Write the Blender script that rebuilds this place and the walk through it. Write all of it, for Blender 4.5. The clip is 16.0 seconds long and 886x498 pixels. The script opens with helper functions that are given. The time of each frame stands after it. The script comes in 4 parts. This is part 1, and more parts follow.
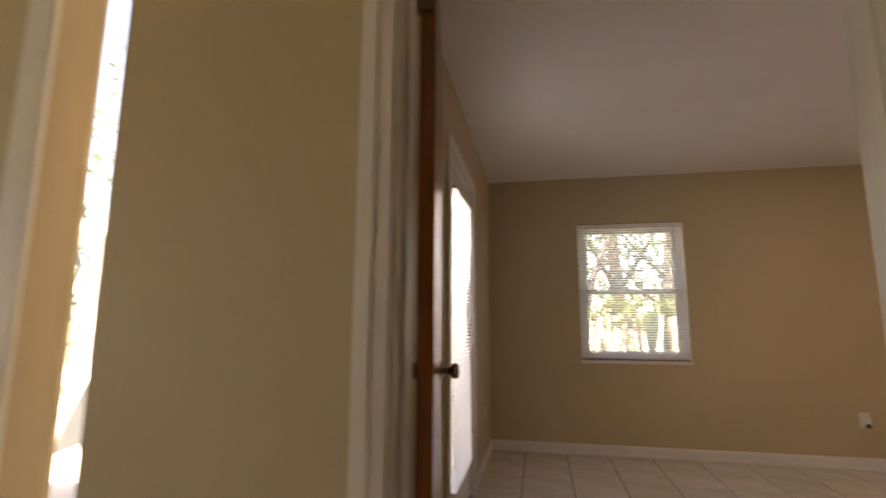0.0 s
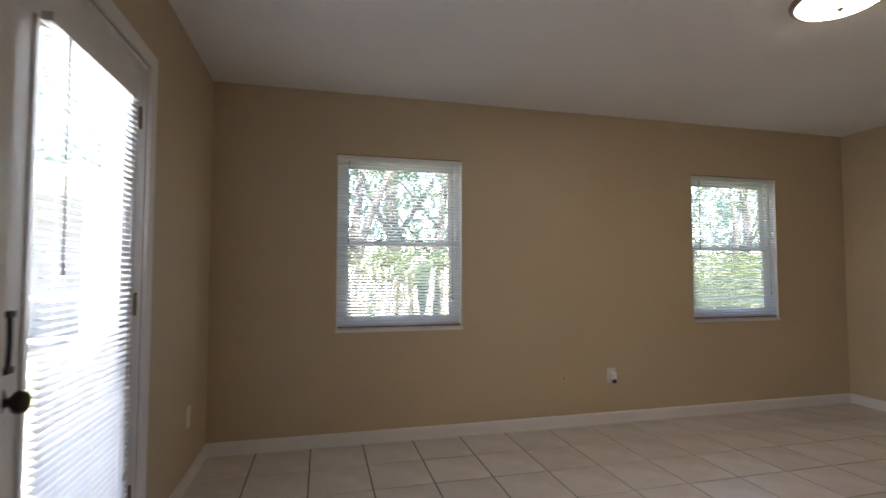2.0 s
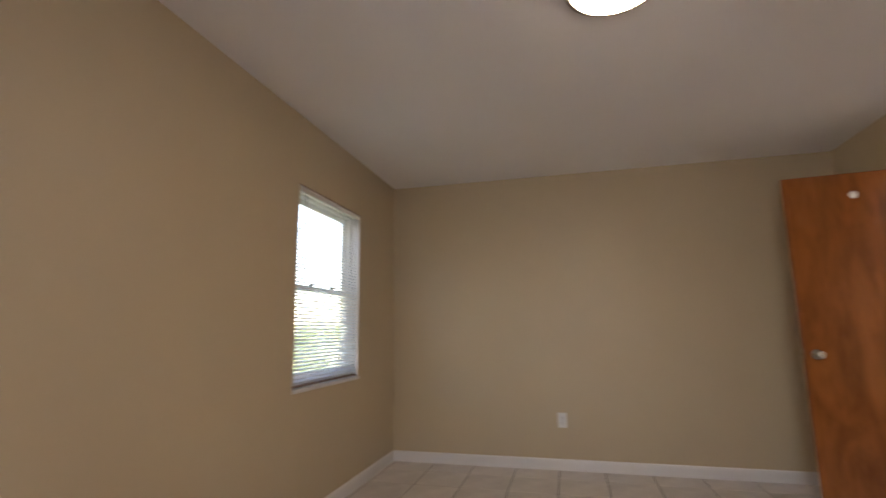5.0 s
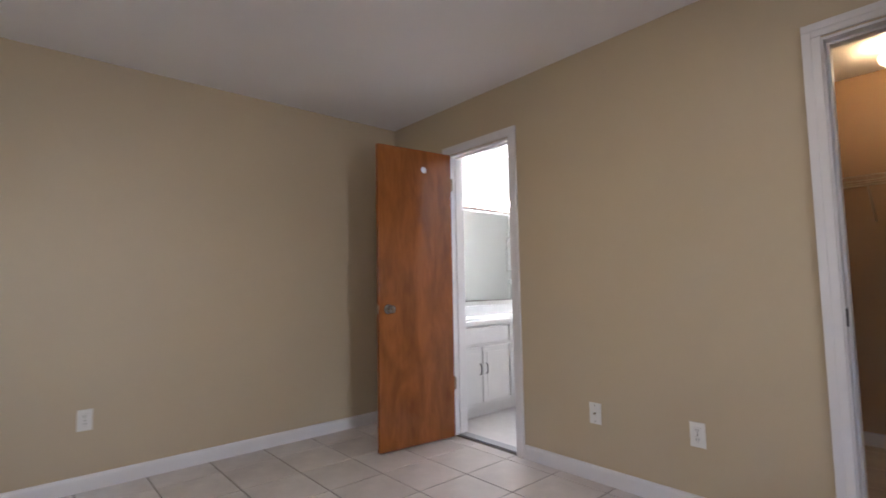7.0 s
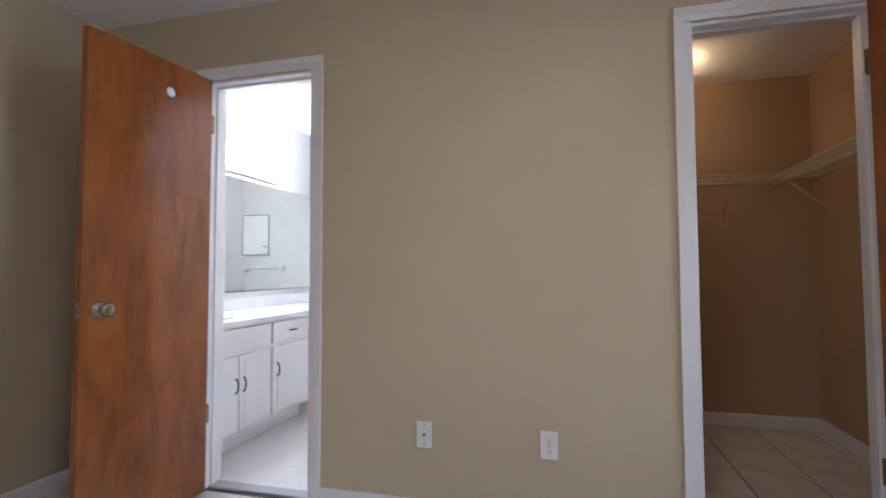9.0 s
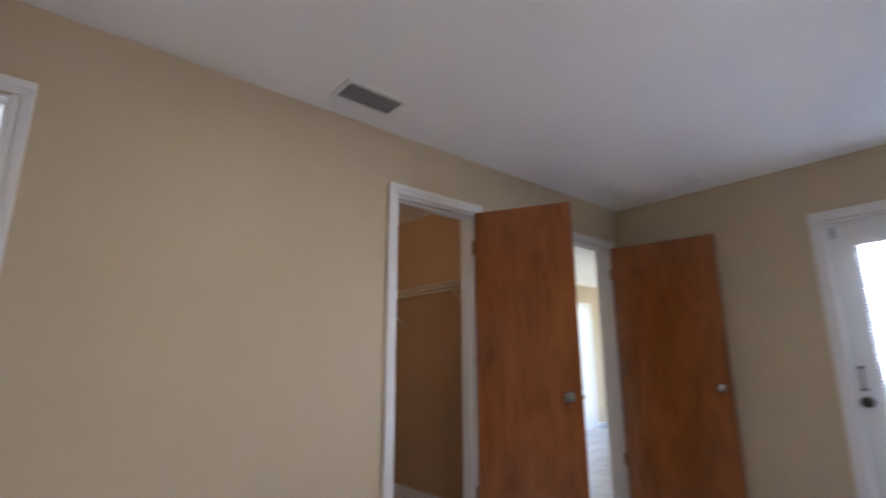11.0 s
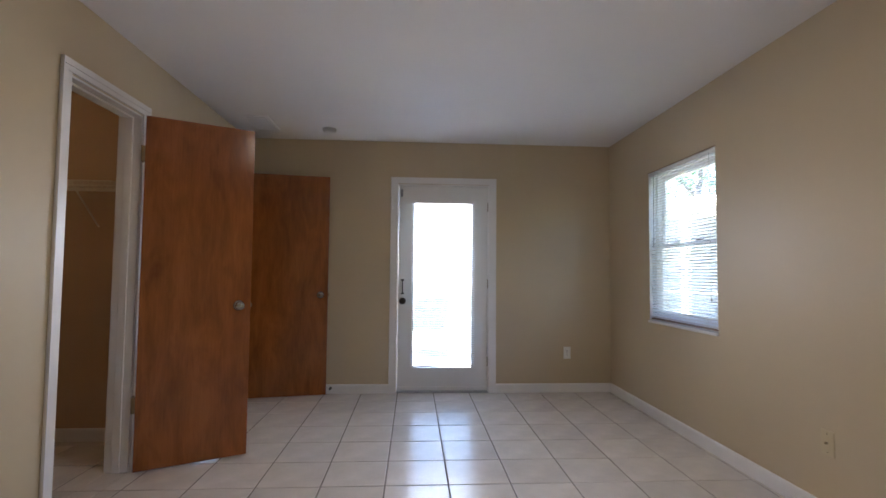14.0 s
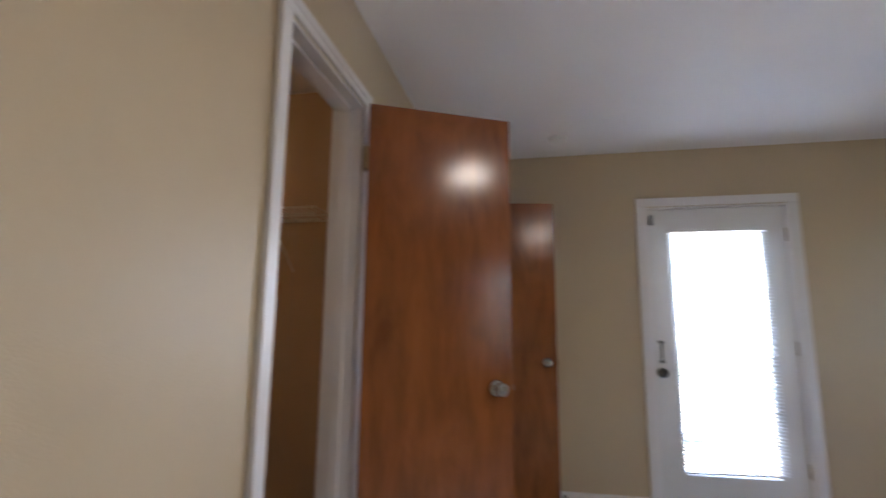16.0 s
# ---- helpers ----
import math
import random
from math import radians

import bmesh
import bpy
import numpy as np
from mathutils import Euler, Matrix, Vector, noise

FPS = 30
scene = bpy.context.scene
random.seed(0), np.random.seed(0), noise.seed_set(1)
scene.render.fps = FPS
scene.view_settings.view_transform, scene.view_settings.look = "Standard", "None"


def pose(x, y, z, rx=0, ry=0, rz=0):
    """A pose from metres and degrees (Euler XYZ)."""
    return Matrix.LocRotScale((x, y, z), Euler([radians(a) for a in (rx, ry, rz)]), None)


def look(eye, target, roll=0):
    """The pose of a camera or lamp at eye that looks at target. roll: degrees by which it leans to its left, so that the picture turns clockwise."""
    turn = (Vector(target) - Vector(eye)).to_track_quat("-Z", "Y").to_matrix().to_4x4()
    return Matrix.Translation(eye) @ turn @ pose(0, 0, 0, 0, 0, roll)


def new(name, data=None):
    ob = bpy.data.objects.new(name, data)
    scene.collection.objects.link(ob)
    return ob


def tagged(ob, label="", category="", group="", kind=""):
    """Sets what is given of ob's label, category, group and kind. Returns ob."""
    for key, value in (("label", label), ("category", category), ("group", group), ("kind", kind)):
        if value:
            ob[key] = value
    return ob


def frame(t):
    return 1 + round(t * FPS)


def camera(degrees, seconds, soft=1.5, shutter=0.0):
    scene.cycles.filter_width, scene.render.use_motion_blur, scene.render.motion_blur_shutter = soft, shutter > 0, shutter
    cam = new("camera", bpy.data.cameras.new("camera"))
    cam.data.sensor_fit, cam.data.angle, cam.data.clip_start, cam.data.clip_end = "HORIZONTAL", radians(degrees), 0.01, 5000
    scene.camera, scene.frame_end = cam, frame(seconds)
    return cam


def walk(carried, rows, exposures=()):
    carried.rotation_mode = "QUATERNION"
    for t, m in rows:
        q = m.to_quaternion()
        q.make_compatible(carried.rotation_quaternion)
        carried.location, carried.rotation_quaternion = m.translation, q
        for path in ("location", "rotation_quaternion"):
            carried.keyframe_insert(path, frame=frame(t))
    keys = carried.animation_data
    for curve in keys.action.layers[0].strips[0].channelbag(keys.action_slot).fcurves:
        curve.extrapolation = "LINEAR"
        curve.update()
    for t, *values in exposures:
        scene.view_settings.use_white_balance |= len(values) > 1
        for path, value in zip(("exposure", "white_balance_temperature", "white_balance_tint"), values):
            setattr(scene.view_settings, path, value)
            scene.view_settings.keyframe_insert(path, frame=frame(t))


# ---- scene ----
cam = camera(85.0, 16.0, soft=1.6, shutter=0.4)
PATH = [
    (0, 0.439, -0.933, 1.090, 11.07, 8.79, -0.28),
    (0.5, 0.531, -0.681, 1.068, 0.75, 6.49, -0.33),
    (1, 0.619, -0.425, 1.073, -6.70, 4.73, 0.14),
    (1.5, 0.669, -0.154, 1.107, -10.21, 3.46, 0.01),
    (2, 0.700, 0.155, 1.176, -14.09, 2.65, -0.07),
    (2.5, 0.797, 0.499, 1.215, -16.49, 1.97, -0.15),
    (3, 0.865, 0.894, 1.223, -18.48, 2.06, -0.33),
    (3.5, 0.927, 1.204, 1.239, -25.76, 3.32, -0.60),
    (4, 1.072, 1.483, 1.226, -39.41, 6.33, -0.22),
    (4.5, 1.092, 1.830, 1.162, -56.37, 8.31, -0.26),
    (5, 1.173, 2.015, 1.102, -75.56, 9.54, 0.67),
    (5.2, 1.244, 2.056, 1.088, -81.95, 9.76, 0.82),
    (7.3, 2.157, 2.441, 1.072, -137.33, 3.52, 0.71),
    (7.5, 2.279, 2.451, 1.067, -140.95, 3.13, 0.50),
    (8, 2.511, 2.291, 1.073, -149.80, 1.95, 0.42),
    (8.2, 2.573, 2.229, 1.073, -153.02, 1.75, 0.34),
    (10.3, 3.475, 1.956, 1.131, -191.92, 4.83, 0.08),
    (10.5, 3.589, 2.024, 1.160, -197.98, 6.49, 0.01),
    (11, 3.880, 2.168, 1.127, -220.21, 12.98, 0.23),
    (11.5, 4.144, 2.167, 1.092, -240.52, 13.66, 0.35),
    (12, 4.402, 1.946, 1.074, -255.38, 10.92, 0.01),
    (12.5, 4.593, 1.895, 1.075, -263.79, 7.52, -0.28),
    (13, 4.755, 1.877, 1.105, -269.00, 5.10, -0.25),
    (13.5, 4.809, 1.804, 1.119, -271.50, 3.69, -0.35),
    (14, 4.680, 1.601, 1.140, -273.48, 2.90, -0.52),
    (14.5, 4.454, 1.456, 1.135, -274.70, 2.90, -0.47),
    (15, 4.072, 1.273, 1.154, -274.80, 3.37, -0.39),
    (15.5, 3.748, 0.975, 1.146, -271.14, 5.61, -0.42),
    (16, 3.538, 0.678, 1.168, -259.07, 9.07, -0.51),
]
EXPO = [(0.0, 2.9, 9900, 30), (1.0, 3.3, 7900, 22), (2.0, 3.0, 7100, 20), (3.0, 3.0, 7100, 20), (4.0, 2.85, 6850, 19), (4.5, 3.1, 7600, 25), (5.0, 3.35, 7400, 24), (7.5, 3.6, 6000, 22),
        (10.5, 3.85, 5700, 20), (12.0, 3.8, 6050, 20), (14.5, 3.5, 6200, 18), (16.0, 3.8, 6100, 19)]
walk(cam, [(t, pose(x, y, z, 90 + pitch, roll, yaw)) for t, x, y, z, yaw, pitch, roll in PATH], EXPO)

# ---- world, sun ----
SUN_EL, SUN_AZ = 62, 180
world = bpy.data.worlds.new("sky")
scene.world = world
world.use_nodes = True
wn = world.node_tree
sky = wn.nodes.new("ShaderNodeTexSky")
sky.sky_type, sky.sun_disc = "NISHITA", False
sky.sun_elevation, sky.sun_rotation = radians(SUN_EL), radians(SUN_AZ)
wn.nodes["Background"].inputs["Strength"].default_value = 0.15
wn.links.new(sky.outputs["Color"], wn.nodes["Background"].inputs["Color"])
sun = new("sun", bpy.data.lights.new("sun", "SUN"))
sun.data.energy, sun.data.angle, sun.data.color = 5.0, radians(0.5), (1.0, 0.95, 0.86)
az, el = radians(SUN_AZ), radians(SUN_EL)
sun.matrix_world = look((10 * math.sin(az) * math.cos(el), 10 * math.cos(az) * math.cos(el), 10 * math.sin(el)), (0, 0, 0))

# daylight in the upper half of the outside door's opening
day = new("door_daylight", bpy.data.lights.new("door_daylight", "AREA"))
day.data.shape, day.data.size, day.data.size_y, day.data.energy, day.data.color = "RECTANGLE", 0.62, 0.86, 1.7, (0.86, 0.93, 1.0)
day.data.spread = radians(120)
day.matrix_world = look((-0.13, 1.885, 1.45), (1.0, 1.885, 1.45))


# ---- materials ----
def material(name, color, rough=0.5, var=0.08, scale=6.0, fine=120.0, bump=0.05, metal=0.0, random_tint=0.0, stretch=(1, 1, 1), spec=0.5):
    """A surface with large stains, fine grain and relief."""
    m = bpy.data.materials.new(name)
    m.use_nodes = True
    n, ln = m.node_tree.nodes, m.node_tree.links
    b = n["Principled BSDF"]
    b.inputs["Metallic"].default_value = metal
    b.inputs["Specular IOR Level"].default_value = spec
    co = n.new("ShaderNodeTexCoord")
    mp = n.new("ShaderNodeMapping")
    mp.inputs["Scale"].default_value = stretch
    ln.new(co.outputs["Object"], mp.inputs["Vector"])
    big, small = n.new("ShaderNodeTexNoise"), n.new("ShaderNodeTexNoise")
    big.inputs["Scale"].default_value, big.inputs["Detail"].default_value = scale, 5
    small.inputs["Scale"].default_value, small.inputs["Detail"].default_value = fine, 3
    for q in (big, small):
        ln.new(mp.outputs["Vector"], q.inputs["Vector"])
    mix = n.new("ShaderNodeMixRGB")
    mix.inputs[1].default_value = (*[c * (1 - var) for c in color], 1)
    mix.inputs[2].default_value = (*[min(1, c * (1 + var)) for c in color], 1)
    add = n.new("ShaderNodeMath")
    add.operation = "MULTIPLY_ADD"
    ln.new(small.outputs["Fac"], add.inputs[0])
    add.inputs[1].default_value = 0.35
    sub = n.new("ShaderNodeMath")
    sub.operation = "MULTIPLY_ADD"
    ln.new(big.outputs["Fac"], sub.inputs[0])
    sub.inputs[1].default_value, sub.inputs[2].default_value = 1.6, -0.45
    ln.new(sub.outputs[0], add.inputs[2])
    ln.new(add.outputs[0], mix.inputs[0])
    out = mix.outputs[0]
    if random_tint:
        info, hsv, mr = n.new("ShaderNodeObjectInfo"), n.new("ShaderNodeHueSaturation"), n.new("ShaderNodeMapRange")
        mr.inputs["To Min"].default_value, mr.inputs["To Max"].default_value = 1 - random_tint, 1 + random_tint
        ln.new(info.outputs["Random"], mr.inputs["Value"])
        ln.new(mr.outputs[0], hsv.inputs["Value"])
        ln.new(out, hsv.inputs["Color"])
        out = hsv.outputs[0]
    ln.new(out, b.inputs["Base Color"])
    rr = n.new("ShaderNodeMapRange")
    rr.inputs["To Min"].default_value, rr.inputs["To Max"].default_value = max(0.02, rough * 0.85), min(1, rough * 1.15)
    ln.new(big.outputs["Fac"], rr.inputs["Value"])
    ln.new(rr.outputs[0], b.inputs["Roughness"])
    if bump:
        bp = n.new("ShaderNodeBump")
        bp.inputs["Strength"].default_value, bp.inputs["Distance"].default_value = bump, 0.004
        ln.new(small.outputs["Fac"], bp.inputs["Height"])
        ln.new(bp.outputs[0], b.inputs["Normal"])
    return m


def wood_material(name, dark, light, rough):
    """Stained veneer with long upright figure and fine pores."""
    m = material(name, light, rough, 0.05, 3, 90, 0.03, stretch=(1, 1, 0.12))
    n, ln = m.node_tree.nodes, m.node_tree.links
    co, mp = n.new("ShaderNodeTexCoord"), n.new("ShaderNodeMapping")
    mp.inputs["Scale"].default_value = (3.0, 3.0, 0.85)
    ln.new(co.outputs["Object"], mp.inputs["Vector"])
    info = n.new("ShaderNodeObjectInfo")
    vm = n.new("ShaderNodeVectorMath")
    ln.new(mp.outputs["Vector"], vm.inputs[0])
    ln.new(info.outputs["Random"], vm.inputs[1])
    a, c = n.new("ShaderNodeTexNoise"), n.new("ShaderNodeTexNoise")
    a.inputs["Scale"].default_value, a.inputs["Detail"].default_value, a.inputs["Distortion"].default_value = 2.8, 9, 1.0
    c.inputs["Scale"].default_value, c.inputs["Detail"].default_value = 45, 4
    ln.new(vm.outputs[0], a.inputs["Vector"])
    mp2 = n.new("ShaderNodeMapping")
    mp2.inputs["Scale"].default_value = (3, 3, 0.12)
    ln.new(co.outputs["Object"], mp2.inputs["Vector"])
    ln.new(mp2.outputs["Vector"], c.inputs["Vector"])
    mx = n.new("ShaderNodeMath")
    mx.operation = "MULTIPLY_ADD"
    ln.new(c.outputs["Fac"], mx.inputs[0])
    mx.inputs[1].default_value = 0.28
    ln.new(a.outputs["Fac"], mx.inputs[2])
    fig, mp3 = n.new("ShaderNodeTexNoise"), n.new("ShaderNodeMapping")
    mp3.inputs["Scale"].default_value = (5.5, 5.5, 3.2)
    fig.inputs["Scale"].default_value, fig.inputs["Detail"].default_value, fig.inputs["Distortion"].default_value = 2.4, 6, 1.6
    ln.new(vm.outputs[0], mp3.inputs["Vector"])
    ln.new(mp3.outputs["Vector"], fig.inputs["Vector"])
    both = n.new("ShaderNodeMath")
    both.operation = "MULTIPLY_ADD"
    ln.new(fig.outputs["Fac"], both.inputs[0])
    both.inputs[1].default_value = 0.3
    ln.new(mx.outputs[0], both.inputs[2])
    ramp = n.new("ShaderNodeValToRGB")
    ramp.color_ramp.elements[0].position, ramp.color_ramp.elements[0].color = 0.48, (*dark, 1)
    ramp.color_ramp.elements[1].position, ramp.color_ramp.elements[1].color = 1.0, (*light, 1)
    ln.new(both.outputs[0], ramp.inputs["Fac"])
    ln.new(ramp.outputs["Color"], n["Principled BSDF"].inputs["Base Color"])
    return m


def glow_material(name, color, strength):
    m = bpy.data.materials.new(name)
    m.use_nodes = True
    b = m.node_tree.nodes["Principled BSDF"]
    b.inputs["Base Color"].default_value = (0.8, 0.78, 0.72, 1)
    b.inputs["Emission Color"].default_value = (*color, 1)
    b.inputs["Emission Strength"].default_value = strength
    return m


def glass_material(name, tint=(0.97, 0.99, 0.98), gloss=0.06):
    m = bpy.data.materials.new(name)
    m.use_nodes = True
    n, ln = m.node_tree.nodes, m.node_tree.links
    tr, gl, mix = n.new("ShaderNodeBsdfTransparent"), n.new("ShaderNodeBsdfGlossy"), n.new("ShaderNodeMixShader")
    tr.inputs[0].default_value = (*tint, 1)
    gl.inputs["Roughness"].default_value = 0.02
    mix.inputs[0].default_value = gloss
    ln.new(tr.outputs[0], mix.inputs[1])
    ln.new(gl.outputs[0], mix.inputs[2])
    ln.new(mix.outputs[0], n["Material Output"].inputs["Surface"])
    return m


def thin_material(name, color, through_color, share):
    """Thin sheets that let some light through: blind slats, leaves."""
    m = material(name, color, 0.45, 0.12, 9, 60, 0, random_tint=0.06)
    n, ln = m.node_tree.nodes, m.node_tree.links
    t, mix = n.new("ShaderNodeBsdfTranslucent"), n.new("ShaderNodeMixShader")
    t.inputs[0].default_value = (*through_color, 1)
    mix.inputs[0].default_value = share
    ln.new(n["Principled BSDF"].outputs[0], mix.inputs[1])
    ln.new(t.outputs[0], mix.inputs[2])
    ln.new(mix.outputs[0], n["Material Output"].inputs["Surface"])
    return m


M_WALL = material("wall_paint", (0.545, 0.442, 0.30), 0.42, 0.045, 1.3, 200, 0.18, spec=0.4)
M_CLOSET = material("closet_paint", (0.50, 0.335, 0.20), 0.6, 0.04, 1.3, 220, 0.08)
M_BATHWALL = material("bath_paint", (0.66, 0.65, 0.62), 0.5, 0.03, 1.3, 220, 0.06)
M_CEIL = material("ceiling_paint", (0.84, 0.82, 0.81), 0.8, 0.03, 1.6, 170, 0.25)
M_TRIM = material("trim_gloss_paint", (0.76, 0.74, 0.73), 0.3, 0.04, 3, 90, 0.03)
M_WHITE = material("white_plastic", (0.78, 0.77, 0.74), 0.35, 0.03, 5, 80, 0.0)
M_IVORY = material("ivory_plastic", (0.57, 0.47, 0.30), 0.4, 0.04, 5, 80, 0.0)
M_XDOOR = material("white_door_paint", (0.70, 0.69, 0.67), 0.38, 0.04, 2, 110, 0.03)
M_TILE = material("ceramic_tile", (0.66, 0.61, 0.565), 0.25, 0.15, 5, 45, 0.03, random_tint=0.05)
M_GROUT = material("grout", (0.12, 0.098, 0.08), 0.9, 0.2, 4, 150, 0.2)
M_BATHFLOOR = material("bath_vinyl", (0.66, 0.64, 0.62), 0.35, 0.08, 14, 60, 0.03)
M_WOOD = wood_material("orange_stained_veneer", (0.165, 0.047, 0.012), (0.325, 0.107, 0.025), 0.17)
M_WOODEDGE = wood_material("door_edge_wood", (0.14, 0.035, 0.010), (0.30, 0.10, 0.025), 0.4)
M_BRASS = material("aged_brass", (0.24, 0.18, 0.10), 0.4, 0.15, 30, 200, 0.02, metal=1.0)
M_CHROME = material("tarnished_chrome", (0.34, 0.31, 0.27), 0.17, 0.12, 30, 200, 0.02, metal=1.0)
M_BRONZE = material("dark_bronze", (0.055, 0.048, 0.044), 0.4, 0.2, 30, 200, 0.02, metal=0.6)
M_BLACK = material("black_plastic", (0.02, 0.02, 0.022), 0.4, 0.1, 20, 80, 0.0)
M_GREYVENT = material("vent_metal", (0.36, 0.365, 0.38), 0.5, 0.08, 10, 80, 0.0)
M_DUCT_SHADE = material("duct_shade", (0.03, 0.03, 0.033), 0.9, 0.1, 10, 80, 0.0)
M_NICKEL = material("brushed_nickel", (0.42, 0.38, 0.33), 0.32, 0.08, 10, 150, 0.02, metal=1.0)
M_DOME = glow_material("lamp_glass_lit", (1.0, 0.88, 0.70), 3.6)
M_CLDOME = glow_material("closet_lamp_glass_lit", (1.0, 0.76, 0.42), 0.65)
M_BULB = glow_material("bulb_lit", (0.86, 0.95, 1.0), 9.0)
M_CLBULB = glow_material("closet_bulb_lit", (1.0, 0.70, 0.33), 8.5)
M_GLASS = glass_material("window_glass")
M_SLAT = thin_material("blind_slat", (0.88, 0.89, 0.91), (0.90, 0.94, 0.99), 0.6)
M_BLINDRAIL = material("blind_rail", (0.74, 0.74, 0.74), 0.4, 0.03, 5, 80, 0.0)
M_CORD = material("cord", (0.30, 0.30, 0.29), 0.6, 0.05, 5, 80, 0.0)
M_RUST_BROWN = material("stained_rail_brown_strip", (0.26, 0.17, 0.12), 0.6, 0.3, 14, 80, 0.1)
M_MARBLE = material("cultured_marble", (0.74, 0.74, 0.73), 0.15, 0.10, 5, 22, 0.0)
M_CAB = material("cabinet_white_paint", (0.76, 0.75, 0.74), 0.35, 0.03, 4, 90, 0.03)
M_PINE = material("light_bar_wood", (0.50, 0.33, 0.22), 0.4, 0.1, 4, 60, 0.02)
M_WIRE = material("white_wire", (0.70, 0.62, 0.48), 0.4, 0.04, 5, 80, 0.0)
M_MIRROR = material("mirror_silver", (0.86, 0.89, 0.86), 0.02, 0.0, 5, 80, 0.0, metal=1.0)
M_GRASS = material("lawn", (0.17, 0.19, 0.12), 0.9, 0.35, 0.6, 30, 0.4)
M_SAND = material("patio_concrete", (0.55, 0.52, 0.47), 0.85, 0.12, 1.5, 60, 0.2)
M_BARK = material("bark", (0.15, 0.14, 0.145), 0.9, 0.3, 4, 26, 0.8, stretch=(1, 1, 0.3))
M_LEAF = thin_material("leaf", (0.075, 0.12, 0.08), (0.20, 0.32, 0.17), 0.45)
# distant haze is put into this colour: paler and bluer than leaf
M_LEAF_HAZE = thin_material("hazy_far_leaf", (0.13, 0.18, 0.18), (0.28, 0.37, 0.35), 0.45)
M_LEAF2 = thin_material("leaf_yellow_green", (0.15, 0.20, 0.10), (0.30, 0.40, 0.18), 0.4)
M_STALK = material("pale_stalk", (0.68, 0.62, 0.52), 0.7, 0.15, 8, 60, 0.1)
M_PORCH = material("porch_white_paint", (0.78, 0.78, 0.76), 0.5, 0.05, 3, 60, 0.03)
# blue-grey puts the shade under the porch roof into the wall colour
M_PORCH_SHADE = material("porch_shade_wall", (0.30, 0.33, 0.36), 0.7, 0.08, 3, 60, 0.05)
M_FABRIC = material("blue_grey_sling", (0.20, 0.25, 0.30), 0.8, 0.08, 6, 300, 0.2)
M_ROOF = material("unseen_roof", (0.12, 0.11, 0.10), 0.9, 0.2, 4, 60, 0.3)


# ---- building blocks ----
def box(bm, x0, y0, z0, x1, y1, z1, bevel=0.0):
    """One box into bm, with its edges rounded by bevel."""
    v = [bm.verts.new((x, y, z)) for x in (x0, x1) for y in (y0, y1) for z in (z0, z1)]
    f = [bm.faces.new([v[i] for i in q]) for q in ((0, 1, 3, 2), (4, 6, 7, 5), (0, 4, 5, 1), (2, 3, 7, 6), (0, 2, 6, 4), (1, 5, 7, 3))]
    if bevel:
        edges = list({e for q in f for e in q.edges})
        bmesh.ops.bevel(bm, geom=edges, offset=bevel, segments=2, affect="EDGES", profile=0.6)
    return bm


def boxes(*rows, bevel=0.0):
    bm = bmesh.new()
    for r in rows:
        box(bm, *r, bevel=bevel)
    return bm


def lathe(profile, segs=24):
    """Spins (radius, height) pairs about z."""
    bm = bmesh.new()
    rings = [[bm.verts.new((max(r, 1e-4) * math.cos(2 * math.pi * i / segs), max(r, 1e-4) * math.sin(2 * math.pi * i / segs), z)) for i in range(segs)] for r, z in profile]
    for a, b in zip(rings, rings[1:]):
        for i in range(segs):
            bm.faces.new((a[i], a[(i + 1) % segs], b[(i + 1) % segs], b[i])).smooth = True
    for ring, flip in ((rings[0], True), (rings[-1], False)):
        bm.faces.new(ring[::-1] if flip else ring)
    return bm


def tube(points, radius, segs=8, bm=None, radius_end=None):
    """A round bar along points, tapered to radius_end."""
    bm = bm or bmesh.new()
    pts = [Vector(p) for p in points]
    rings = []
    for i, p in enumerate(pts):
        d = (pts[min(i + 1, len(pts) - 1)] - pts[max(i - 1, 0)]).normalized()
        a = d.cross(Vector((0, 0, 1)) if abs(d.z) < 0.9 else Vector((1, 0, 0))).normalized()
        b = d.cross(a)
        r = radius if radius_end is None else radius + (radius_end - radius) * i / (len(pts) - 1)
        rings.append([bm.verts.new(p + a * r * math.cos(2 * math.pi * k / segs) + b * r * math.sin(2 * math.pi * k / segs)) for k in range(segs)])
    for a, b in zip(rings, rings[1:]):
        for k in range(segs):
            bm.faces.new((a[k], a[(k + 1) % segs], b[(k + 1) % segs], b[k])).smooth = True
    bm.faces.new(rings[0][::-1])
    bm.faces.new(rings[-1])
    return bm


def mesh_of(name, bm, mat):
    bmesh.ops.recalc_face_normals(bm, faces=bm.faces)
    me = bpy.data.meshes.new(name)
    bm.to_mesh(me)
    bm.free()
    me.materials.append(mat)
    return me


def part(name, bm, mat, parent=None, label="", at=None):
    ob = new(name, mesh_of(name, bm, mat))
    ob.parent = parent
    if at is not None:
        ob.matrix_basis = at
    if label:
        tagged(ob, label)
    return ob


def thing(name, label, category, at=None, group="", kind=""):
    ob = new(name)
    if at is not None:
        ob.matrix_basis = at
    return tagged(ob, label, category, group, kind)


def setting(name, bm, mat, label, category):
    return tagged(part(name, bm, mat), label, category, kind="structure")


# ---- plan ----
W, D, H = 5.334, 3.543, 2.42
T = 0.12
HALL = (0.183, 1.01, 2.05)
CLOSET = (1.775, 2.389, 2.05)
BATH = (4.041, 4.638, 2.05)
XD = (1.439, 2.337, 2.008)
WIN = ((0.799, 1.694), (3.687, 4.565))
WZ0, WZ1 = 0.778, 1.983

